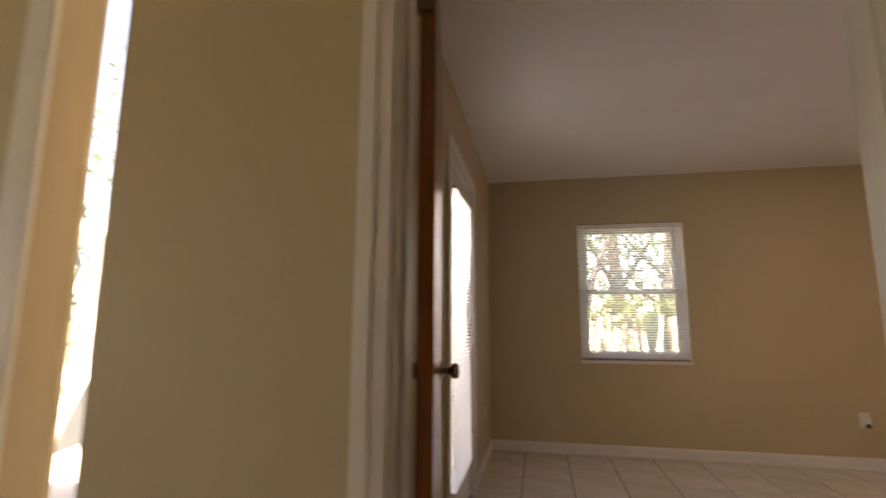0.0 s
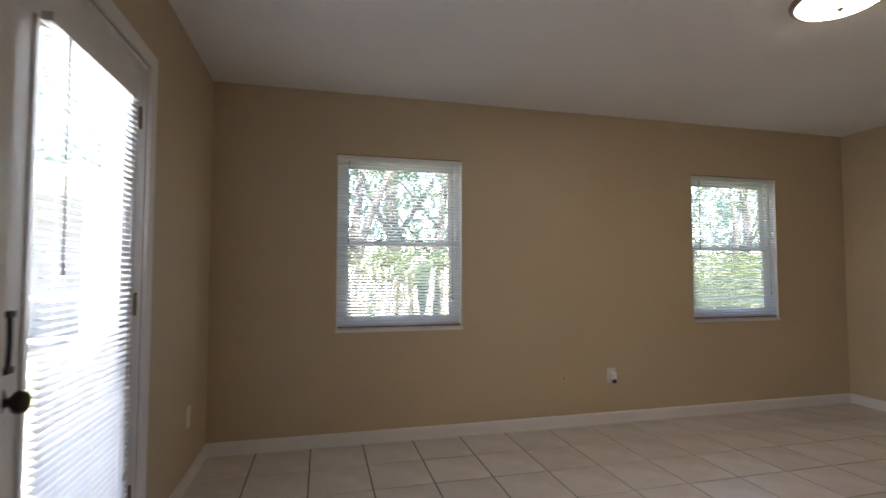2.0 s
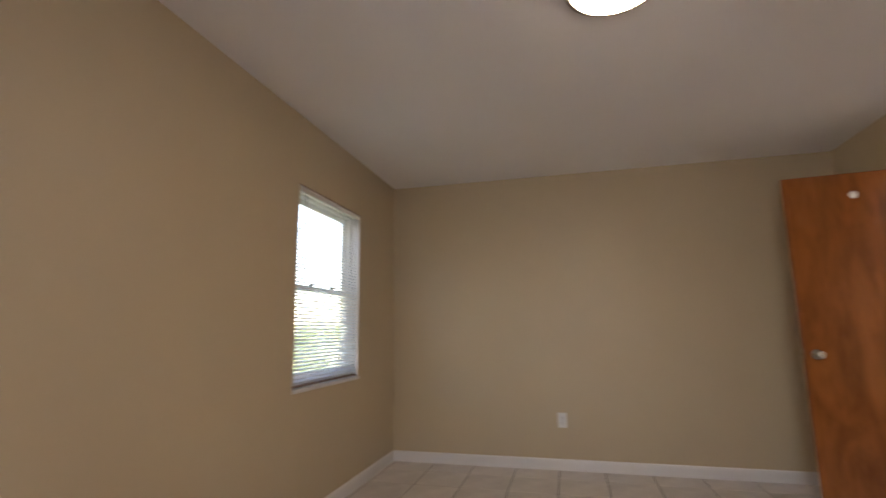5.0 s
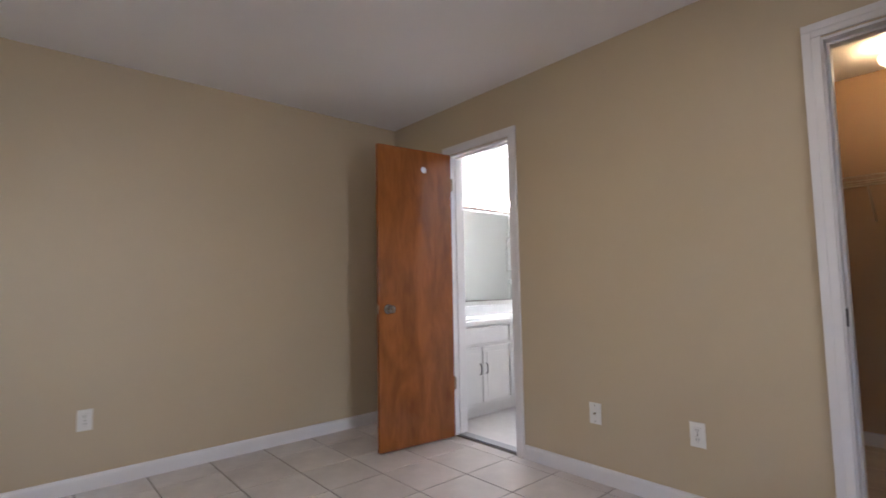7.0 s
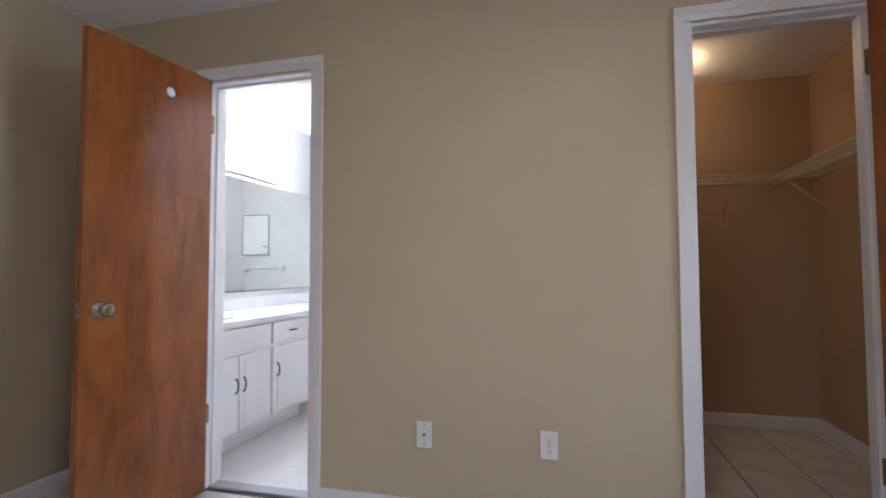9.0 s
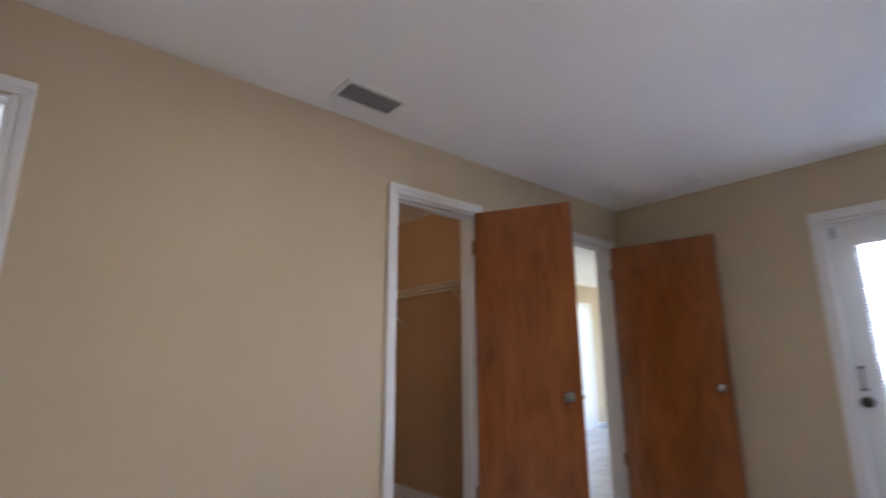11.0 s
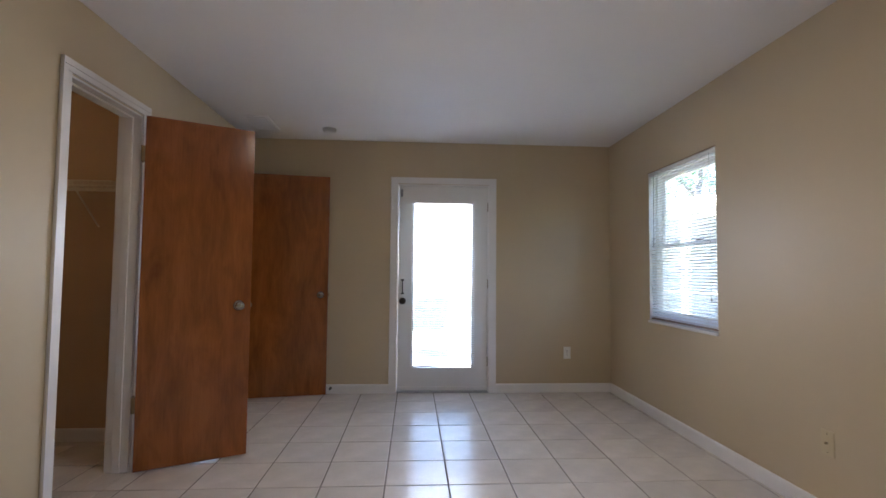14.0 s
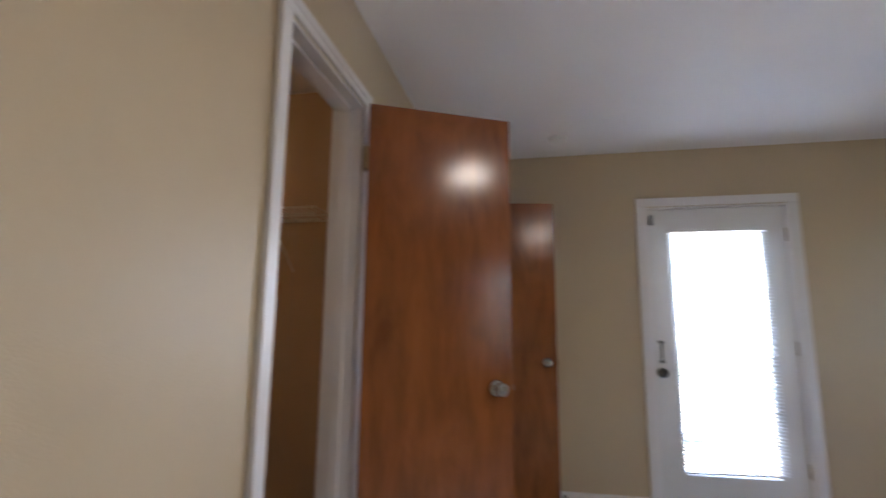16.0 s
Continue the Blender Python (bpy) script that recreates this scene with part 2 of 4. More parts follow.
# ---- walls ----
setting("wall_south", boxes(
    (0, -T, 0, HALL[0], 0, H), (HALL[0], -T, HALL[2], HALL[1], 0, H), (HALL[1], -T, 0, CLOSET[0], 0, H), (CLOSET[0], -T, CLOSET[2], CLOSET[1], 0, H),
    (CLOSET[1], -T, 0, BATH[0], 0, H), (BATH[0], -T, BATH[2], BATH[1], 0, H), (BATH[1], -T, 0, W, 0, H)),
    M_WALL, "tan painted wall with three doorways", "wall")
rows, x = [], -0.15
for a, b in WIN:
    rows += [(x, D, 0, a, D + 0.16, H), (a, D, 0, b, D + 0.16, WZ0 - 0.022), (a, D, WZ1, b, D + 0.16, H)]
    x = b
rows.append((x, D, 0, W + 0.15, D + 0.16, H))
setting("wall_north", boxes(*rows), M_WALL, "tan painted wall with two windows", "wall")
setting("wall_west", boxes((-0.15, 0, 0, 0, XD[0], H), (-0.15, XD[0], XD[2], 0, XD[1], H), (-0.15, XD[1], 0, 0, D, H)),
        M_WALL, "tan painted wall with a glazed outside door", "wall")
setting("wall_east", boxes((W, 0, 0, W + 0.15, D, H)), M_WALL, "plain tan painted wall", "wall")
setting("ceiling", boxes((-0.15, -0.06, H, W + 0.15, D + 0.16, H + 0.2)), M_CEIL, "white textured bedroom ceiling", "ceiling")
# roof slab out of view, added to keep the sun off the rooms
setting("roof", boxes((-0.7, -0.06, H + 0.2, W + 0.6, D + 0.7, H + 0.32), (-4.9, -3.5, H + 0.2, W + 0.6, -0.06, H + 0.32)), M_ROOF, "added unseen roof slab that blocks the sun over the house", "roof")

# closet, bathroom and hall shells
CX0, CX1, CY = 1.25, 2.72, -1.75
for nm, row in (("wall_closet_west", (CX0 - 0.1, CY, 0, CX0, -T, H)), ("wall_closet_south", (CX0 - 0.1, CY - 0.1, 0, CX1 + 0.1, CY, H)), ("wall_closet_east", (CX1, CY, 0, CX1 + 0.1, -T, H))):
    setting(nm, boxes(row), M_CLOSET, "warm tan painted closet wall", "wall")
BX0, BY = 3.92, -3.05
for nm, row in (("wall_bathroom_west", (BX0 - 0.1, BY, 0, BX0, -T, H)), ("wall_bathroom_south", (BX0 - 0.1, BY - 0.1, 0, W + 0.15, BY, H)), ("wall_bathroom_east", (W, BY, 0, W + 0.15, 0, H))):
    setting(nm, boxes(row), M_BATHWALL, "pale painted bathroom wall", "wall")
LX0, LY = -4.4, -2.75
SL0, SL1, SLZ = -0.61, -0.42, 1.98
# south and west openings are added, out of view, to brighten the hall
setting("wall_hall", boxes(
    (LX0, -T, 0, SL0, 0, H), (SL0, -T, SLZ, SL1, 0, H), (SL1, -T, 0, 0, 0, H),
    (LX0, LY - 0.1, 0, -1.9, LY, H), (-1.9, LY - 0.1, 0, -1.58, LY, 0.3), (-1.9, LY - 0.1, 2.1, -1.58, LY, H), (-1.58, LY - 0.1, 0, CX0 - 0.1, LY, H), (CX0 - 0.1, LY - 0.1, 0, CX0, CY - 0.1, H),
    (LX0 - 0.12, LY - 0.1, 0, LX0, LY + 0.5, H), (LX0 - 0.12, -0.8, 0, LX0, 0, H), (LX0 - 0.12, LY + 0.5, 2.1, LX0, -0.8, H)),
    M_WALL, "tan painted hall walls", "wall")
setting("ceiling_hall", boxes((LX0 - 0.12, BY - 0.1, H, W + 0.15, -0.06, H + 0.2)), M_CEIL, "white ceiling of hall, closet and bathroom", "ceiling")

# ---- floors ----
floor = setting("floor", boxes((-0.15, -T / 2, -0.15, W + 0.15, D + 0.16, -0.004)), M_GROUT, "beige ceramic tile floor with dark grout", "floor")
floor_hall = setting("floor_hall", boxes((LX0 - 0.1, LY - 0.1, -0.15, CX0 - 0.05, -T / 2, -0.004)), M_GROUT, "beige ceramic tile hall floor", "floor")
floor_closet = setting("floor_closet", boxes((CX0 - 0.05, CY - 0.1, -0.15, CX1 + 0.05, -T / 2, -0.004)), M_GROUT, "beige ceramic tile closet floor", "floor")
setting("floor_bathroom", boxes((CX1 + 0.05, BY - 0.1, -0.15, W + 0.15, -T / 2, -0.002)), M_BATHFLOOR, "pale bathroom floor", "floor")


# ---- trim ----
def baseboard(x0, y0, x1, y1, nx, ny):
    """A skirting with a rounded top from one corner to another; n points into the room."""
    bm = bmesh.new()
    prof = [(0, 0), (0.012, 0), (0.012, 0.068), (0.009, 0.079), (0.004, 0.084), (0, 0.085)]
    ends = [[bm.verts.new((px + nx * d, py + ny * d, h)) for d, h in prof] for px, py in ((x0, y0), (x1, y1))]
    k = len(prof)
    for i in range(k):
        bm.faces.new((ends[0][i], ends[0][(i + 1) % k], ends[1][(i + 1) % k], ends[1][i]))
    bm.faces.new(ends[0][::-1])
    bm.faces.new(ends[1])
    return setting("baseboard", bm, M_TRIM, "white painted baseboard", "baseboard")


CW = 0.058
baseboard(0, D, W, D, 0, -1)
baseboard(W, 0, W, D - 0.012, -1, 0)
baseboard(0, 0.012, 0, XD[0] - CW - 0.006, 1, 0)
baseboard(0, XD[1] + CW + 0.006, 0, D - 0.012, 1, 0)
baseboard(0.0, 0, HALL[0] - CW - 0.003, 0, 0, 1)
baseboard(HALL[1] + CW + 0.003, 0, CLOSET[0] - CW - 0.003, 0, 0, 1)
baseboard(CLOSET[1] + CW + 0.003, 0, BATH[0] - CW - 0.003, 0, 0, 1)
baseboard(BATH[1] + CW + 0.003, 0, W - 0.012, 0, 0, 1)
baseboard(CX0, CY, CX1, CY, 0, 1)
baseboard(CX0, CY + 0.012, CX0, -T, 1, 0)
baseboard(CX1, CY + 0.012, CX1, -T, -1, 0)
baseboard(LX0, LY, CX0 - 0.1, LY, 0, 1)


def door_frame(x0, x1, top, name):
    """Jambs with stops and a flat casing on both sides of the south wall."""
    f = thing(name, "white painted door casing and jambs", "door frame", kind="structure")
    j = 0.012
    part("jamb", boxes((x0, -T - 0.002, 0, x0 + j, 0.002, top), bevel=0.002), M_TRIM, f)
    part("jamb", boxes((x1 - j, -T - 0.002, 0, x1, 0.002, top), bevel=0.002), M_TRIM, f)
    part("head_jamb", boxes((x0 + j, -T - 0.002, top - j, x1 - j, 0.002, top), bevel=0.002), M_TRIM, f)
    for a, b in ((x0 + j, x0 + j + 0.011), (x1 - j - 0.011, x1 - j)):
        part("door_stop", boxes((a, -0.085, 0, b, -0.042, top - j), bevel=0.002), M_TRIM, f)
    part("door_stop", boxes((x0 + j + 0.011, -0.085, top - j - 0.011, x1 - j - 0.011, -0.042, top - j), bevel=0.002), M_TRIM, f)
    for y0, y1, y2 in ((0.0025, 0.014, 0.019), (-T - 0.0025, -T - 0.014, -T - 0.019)):
        for a, b, c in ((x0 - CW, x0 + 0.005, x0 - CW * 0.45), (x1 - 0.005, x1 + CW, x1 + CW * 0.45)):
            part("casing", boxes((a, min(y0, y1), 0, b, max(y0, y1), top + 0.004), bevel=0.003), M_TRIM, f)
            lo, hi = (a, c) if c < (x0 + x1) / 2 else (c, b)
            part("casing_band", boxes((lo, min(y1, y2), 0, hi, max(y1, y2), top + CW * 0.5), bevel=0.002), M_TRIM, f)
        part("casing", boxes((x0 - CW, min(y0, y1), top + 0.005, x1 + CW, max(y0, y1), top + CW + 0.004), bevel=0.003), M_TRIM, f)
        part("casing_band", boxes((x0 - CW, min(y1, y2), top + CW * 0.5 + 0.002, x1 + CW, max(y1, y2), top + CW + 0.004), bevel=0.002), M_TRIM, f)
    return f


door_frame(*HALL, "door_frame_1")
door_frame(*CLOSET, "door_frame_2")
door_frame(*BATH, "door_frame_3")


def knob_mesh():
    return lathe([(0.033, 0), (0.033, 0.004), (0.028, 0.009), (0.012, 0.012), (0.011, 0.028), (0.017, 0.034), (0.026, 0.042), (0.0275, 0.052), (0.024, 0.060), (0.016, 0.064), (0.0, 0.0645)], 24)


def wood_door(name, label, pin, angle, width, flip, knob_mat, mark=False):
    """A flush slab hung at pin; the slab runs along local +x, its room face on local +y (flip: on -y)."""
    s = -1 if flip else 1
    d = thing(name, label, "door", pose(pin[0], pin[1], 0, 0, 0, angle), kind="structure")
    th = 0.035
    ya, yb = (0, -th) if s > 0 else (0, th)
    ya, yb = min(ya, yb), max(ya, yb)
    part("leaf", boxes((0.004, ya, 0.012, width, yb, 2.04), bevel=0.0015), M_WOOD, d)
    part("latch_plate", boxes((width, (ya + yb) / 2 - 0.012, 0.90, width + 0.0015, (ya + yb) / 2 + 0.012, 0.96)), M_BRASS, d)
    part("latch_bolt", boxes((width + 0.0015, (ya + yb) / 2 - 0.006, 0.92, width + 0.011, (ya + yb) / 2 + 0.006, 0.942), bevel=0.002), M_BRASS, d)
    for y, r in ((yb, -90), (ya, 90)):
        part("knob", knob_mesh(), knob_mat, d, "round metal door knob on a rosette", pose(width - 0.068, y, 0.93, r, 0, 0))
    for z in (0.335, 1.775):
        h = part("hinge", boxes((-0.016, -s * 0.03, z, 0.004, -s * 0.002, z + 0.09), bevel=0.001), M_BRASS, d, "brass butt hinge")
        part("hinge_pin", tube([(-0.006, s * 0.006, z - 0.004), (-0.006, s * 0.006, z + 0.094)], 0.006, 8), M_BRASS, h)
    if mark:
        part("scuff_mark", lathe([(0.023, 0), (0.019, 0.003), (0.0, 0.004)], 14), M_WHITE, d, "pale patch where a hook was", pose(0.24, yb, 1.90, -90, 0, 0))
    return d


# hall door swings past square towards the outside wall
wood_door("door_1", "open orange-stained flush wooden hall door beside the wall", (0.197, 0.026), 100.2, 0.785, False, M_CHROME)
wood_door("door_2", "open orange-stained flush wooden closet door", (1.791, 0.026), 116.9, 0.60, False, M_CHROME)
wood_door("door_3", "open orange-stained flush wooden bathroom door with a pale scuff", (4.622, 0.026), 84.0, 0.605, True, M_CHROME, True)
plate = tagged(part("strike_plate", boxes((HALL[1] - 0.0138, -0.036, 0.903, HALL[1] - 0.0122, 0.0, 0.96), (HALL[1] - 0.0150, -0.003, 0.915, HALL[1] - 0.0122, 0.004, 0.948)), M_BRONZE), "dark metal strike plate on the hall door jamb", "strike plate")
tagged(part("strike_plate", boxes((CLOSET[1] - 0.0145, -0.040, 0.89, CLOSET[1] - 0.0122, -0.005, 0.96)), M_BRONZE), "dark metal strike plate on the closet door jamb", "strike plate")
tagged(part("strike_plate", boxes((BATH[0] + 0.0122, -0.040, 0.89, BATH[0] + 0.0145, -0.005, 0.96)), M_BRONZE), "dark metal strike plate on the bathroom door jamb", "strike plate")
tagged(part("threshold", boxes((BATH[0] + 0.012, -0.10, -0.003, BATH[1] - 0.012, -0.03, 0.010), bevel=0.003), M_GREYVENT), "grey metal threshold strip under the bathroom door", "threshold", kind="structure")


# ---- blinds ----
def slat_mesh(length, width=0.025, crown=0.0022, th=0.0007):
    """One crowned slat along local x."""
    bm = bmesh.new()
    ys = (-width / 2, 0, width / 2)
    ring = []
    for x in (0, length):
        top = [bm.verts.new((x, y, crown if y == 0 else 0)) for y in ys]
        bot = [bm.verts.new((x, y, (crown if y == 0 else 0) - th)) for y in reversed(ys)]
        ring.append(top + bot)
    for i in range(6):
        bm.faces.new((ring[0][i], ring[0][(i + 1) % 6], ring[1][(i + 1) % 6], ring[1][i]))
    bm.faces.new(ring[0][::-1])
    bm.faces.new(ring[1])
    return mesh_of("slat", bm, M_SLAT)


def blind(label, at, length, top, bottom, tilt, pitch=0.0215, skew=0.0, wand=0.5, rust=True):
    """A mini blind hung along local x from 0 to length, its front on local -y."""
    b = thing("mini_blind", label, "window blind", at, group="mini blinds")
    part("headrail", boxes((0, -0.014, top - 0.026, length, 0.014, top), bevel=0.002), M_BLINDRAIL, b)
    me = slat_mesh(length - 0.006)
    z, k = top - 0.026 - pitch * 0.7, 0
    while z > bottom + 0.020:
        s = new("slat", me)
        s.parent = b
        f = max(0.0, 1 - (z - bottom) / 0.12)
        s.matrix_basis = pose(0.003, 0, z, tilt + random.uniform(-2.5, 2.5), random.uniform(-0.05, 0.05) + skew * f, 0)
        z -= pitch
    part("bottom_rail", boxes((0.002, -0.012, -0.006, length - 0.002, 0.012, 0.006), bevel=0.002), M_RUST_BROWN if rust else M_BLINDRAIL, b, "stained bottom rail", pose(0, 0, bottom + 0.008, 0, skew, 0))
    for x in (0.11, length / 2, length - 0.11):
        for y in (-0.0135, 0.0135):
            part("ladder_cord", tube([(x, y, bottom + 0.012), (x, y, top - 0.02)], 0.0006, 4), M_BLINDRAIL, b)
    w = part("wand", tube([(0.075, -0.020, top - 0.03), (0.073, -0.022, top - 0.03 - wand)], 0.0035, 6), M_CORD, b, "thin tilt wand")
    part("wand_tip", tube([(0.073, -0.022, top - 0.03 - wand), (0.073, -0.022, top - 0.06 - wand)], 0.005, 6), M_CORD, w)
    c = part("pull_cord", tube([(length - 0.07, -0.018, top - 0.02), (length - 0.066, -0.020, bottom + 0.22)], 0.0013, 5), M_CORD, b)
    part("tassel", lathe([(0.002, 0.03), (0.006, 0.0), (0.0, -0.001)], 10), M_CORD, c, "", pose(length - 0.066, -0.020, bottom + 0.19))
    return b


# ---- windows ----
def window(name, x0, x1):
    w = thing(name, "white double-hung window in a painted recess", "window", kind="structure")
    f0, f1 = D + 0.062, D + 0.125
    fr = 0.035
    part("window_frame", boxes((x0, f0, WZ0, x0 + fr, f1, WZ1), (x1 - fr, f0, WZ0, x1, f1, WZ1), (x0 + fr, f0, WZ1 - fr, x1 - fr, f1, WZ1), (x0 + fr, f0, WZ0, x1 - fr, f1, WZ0 + fr), bevel=0.003), M_TRIM, w)
    mid = 1.375
    for nm, z0, z1, ya, yb in (("lower_sash", WZ0 + fr + 0.001, mid + 0.018, f0 + 0.006, f0 + 0.030), ("upper_sash", mid - 0.018, WZ1 - fr - 0.001, f0 + 0.034, f0 + 0.058)):
        a, b, r = x0 + fr + 0.001, x1 - fr - 0.001, 0.046
        s = part(nm, boxes((a, ya, z0, a + r, yb, z1), (b - r, ya, z0, b, yb, z1), (a + r, ya, z0, b - r, yb, z0 + 0.036), (a + r, ya, z1 - 0.036, b - r, yb, z1), bevel=0.003), M_TRIM, w)
        g = part("pane", boxes((a + r - 0.004, (ya + yb) / 2 - 0.002, z0 + 0.032, b - r + 0.004, (ya + yb) / 2 + 0.002, z1 - 0.032)), M_GLASS, s, "clear window glass")
        g.visible_shadow = False
    for x in (x0 + 0.30, x1 - 0.30):
        part("sash_lock", boxes((x - 0.022, f0 - 0.004, mid + 0.018, x + 0.022, f0 + 0.022, mid + 0.030), bevel=0.003), M_BRONZE, w)
    part("window_sill", boxes((x0 - 0.003, D - 0.014, WZ0 - 0.021, x1 + 0.003, D - 0.0005, WZ0 - 0.001), (x0 + 0.001, D, WZ0 - 0.021, x1 - 0.001, D + 0.14, WZ0 - 0.001), bevel=0.002), M_TRIM, w)
    part("reveal", boxes((x0, D + 0.001, WZ0, x0 + 0.004, f0, WZ1), (x1 - 0.004, D + 0.001, WZ0, x1, f0, WZ1), (x0 + 0.004, D + 0.001, WZ1 - 0.004, x1 - 0.004, f0, WZ1)), M_TRIM, w, "white painted window reveal")
    part("top_strip", boxes((x0 - 0.004, D - 0.0035, WZ1 - 0.001, x1 + 0.004, D - 0.0005, WZ1 + 0.005), bevel=0.0008), M_RUST_BROWN, w, "thin brown strip along the recess top")
    return w


for i, (a, b) in enumerate(WIN):
    window("window_%d" % (i + 1), a, b)
    blind("white horizontal mini blind half tilted in the window", pose(a + 0.006, D + 0.022, 0), b - a - 0.012, WZ1 - 0.005, WZ0 + 0.004, 28 if i == 0 else 30, wand=0.55)

# ---- outside door ----
xd = thing("door_4", "white outside door with a full glass pane, closed", "door", kind="structure")
X0, X1 = -0.068, -0.024
G = (1.605, 2.165, 0.235, 1.815)
part("leaf", boxes((X0, XD[0] + 0.014, 0.02, X1, G[0], XD[2] - 0.014), (X0, G[1], 0.02, X1, XD[1] - 0.014, XD[2] - 0.014), (X0, G[0], 0.02, X1, G[1], G[2]), (X0, G[0], G[3], X1, G[1], XD[2] - 0.014)), M_XDOOR, xd)
part("glazing_bead", boxes((X1, G[0] - 0.022, G[2] - 0.022, X1 + 0.008, G[0], G[3] + 0.022), (X1, G[1], G[2] - 0.022, X1 + 0.008, G[1] + 0.022, G[3] + 0.022), (X1, G[0], G[2] - 0.022, X1 + 0.008, G[1], G[2]), (X1, G[0], G[3], X1 + 0.008, G[1], G[3] + 0.022), bevel=0.002), M_XDOOR, xd)
pane = part("pane", boxes((-0.050, G[0] - 0.01, G[2] - 0.01, -0.044, G[1] + 0.01, G[3] + 0.01)), M_GLASS, xd, "clear door glass")
pane.visible_shadow = False
kn = part("knob", knob_mesh(), M_BRONZE, xd, "dark bronze door knob", pose(X1, 1.497, 0.872, 0, 90, 0))
hp = part("pull_handle", tube([(X1 + 0.022, 1.497, 0.945), (X1 + 0.024, 1.497, 1.01), (X1 + 0.022, 1.497, 1.075)], 0.006, 8), M_BRONZE, xd, "dark bronze pull bar")
for z in (0.945, 1.075):
    part("handle_foot", boxes((X1, 1.482, z - 0.008, X1 + 0.028, 1.512, z + 0.008), bevel=0.002), M_BRONZE, hp)
part("closer_bracket", boxes((X1, 1.468, 1.885, X1 + 0.02, 1.492, 1.955), bevel=0.003), M_GREYVENT, xd)
part("door_sweep", boxes((X1, XD[0] + 0.02, 0.02, X1 + 0.006, XD[1] - 0.02, 0.055), bevel=0.002), M_XDOOR, xd)
for z in (0.25, 1.0, 1.75):
    part("hinge", tube([(X1 + 0.006, XD[1] - 0.012, z), (X1 + 0.006, XD[1] - 0.012, z + 0.09)], 0.006, 8), M_BRASS, xd)
xf = thing("door_frame_4", "white casing, jambs and grey sill of the outside door", "door frame", kind="structure")
part("jamb", boxes((-0.152, XD[0], 0, 0.002, XD[0] + 0.012, XD[2]), bevel=0.002), M_TRIM, xf)
part("jamb", boxes((-0.152, XD[1] - 0.012, 0, 0.002, XD[1], XD[2]), bevel=0.002), M_TRIM, xf)
part("head_jamb", boxes((-0.152, XD[0] + 0.012, XD[2] - 0.012, 0.002, XD[1] - 0.012, XD[2]), bevel=0.002), M_TRIM, xf)
part("casing", boxes((0.0025, XD[0] - 0.065, 0, 0.018, XD[0] + 0.004, XD[2] + 0.002), bevel=0.003), M_TRIM, xf)
part("casing", boxes((0.0025, XD[1] - 0.004, 0, 0.018, XD[1] + 0.065, XD[2] + 0.002), bevel=0.003), M_TRIM, xf)
part("casing", boxes((0.0025, XD[0] - 0.065, XD[2] + 0.003, 0.018, XD[1] + 0.065, XD[2] + 0.062), bevel=0.003), M_TRIM, xf)
part("door_sill", boxes((-0.16, XD[0] + 0.012, 0.0, 0.012, XD[1] - 0.012, 0.018), bevel=0.004), M_GREYVENT, xf, "worn grey metal door sill")
blind("white mini blind hung on the outside door, slats open", pose(0.008, 1.580, 0, 0, 0, 90), 0.615, 1.845, 0.245, 10, skew=-1.0, wand=0.62, rust=False)


# ---- wall plates ----
def wall_plate(at, label, mat, kind_of):
    """A cover plate in the local xz plane, its front on +y."""
    p = thing("wall_outlet" if kind_of == "outlet" else "cable_plate", label, "outlet", at)
    part("cover", boxes((-0.035, 0, -0.057, 0.035, 0.006, 0.057), bevel=0.0025), mat, p)
    if kind_of == "outlet":
        for z in (-0.021, 0.021):
            f = part("socket", boxes((-0.017, 0.006, z - 0.014, 0.017, 0.0085, z + 0.014), bevel=0.003), mat, p)
            for x in (-0.006, 0.006):
                part("slot", boxes((x - 0.0012, 0.0085, z - 0.003, x + 0.0012, 0.0089, z + 0.006)), M_BLACK, f)
            part("ground_hole", tube([(0, 0.0085, z - 0.008), (0, 0.0089, z - 0.008)], 0.0024, 8), M_BLACK, f)
        part("screw", tube([(0, 0.006, 0), (0, 0.0072, 0)], 0.003, 8), M_CHROME, p)
    else:
        part("connector", tube([(0, 0.006, 0), (0, 0.016, 0)], 0.0055, 10), M_BRASS, p, "threaded cable connector")
        for z in (-0.042, 0.042):
            part("screw", tube([(0, 0.006, z), (0, 0.0072, z)], 0.003, 8), M_CHROME, p)
    return p


wall_plate(pose(2.495, D, 0.366, 0, 0, 180), "ivory cable wall plate above the baseboard", M_IVORY, "cable")
wall_plate(pose(2.907, D, 0.366, 0, 0, 180), "white outlet with a plug-in freshener", M_WHITE, "outlet")
wall_plate(pose(W, 2.106, 0.380, 0, 0, 90), "white duplex wall outlet", M_WHITE, "outlet")
wall_plate(pose(0, 3.104, 0.379, 0, 0, -90), "white duplex wall outlet", M_WHITE, "outlet")
wall_plate(pose(3.483, 0, 0.365), "white cable wall plate above the baseboard", M_WHITE, "cable")
wall_plate(pose(2.95, 0, 0.363), "white duplex wall outlet", M_WHITE, "outlet")
fresh = thing("plug_in_freshener", "white plug-in air freshener with a dark bottle", "air freshener", pose(2.913, D - 0.009, 0.356, 0, 0, 180))
part("housing", boxes((-0.020, 0, -0.020, 0.020, 0.032, 0.038), bevel=0.008), M_WHITE, fresh)
part("bottle", lathe([(0.010, 0.0), (0.017, -0.006), (0.019, -0.022), (0.016, -0.030), (0.0, -0.031)], 16), M_BLACK, fresh, "dark scent bottle", pose(0, 0.024, -0.012))

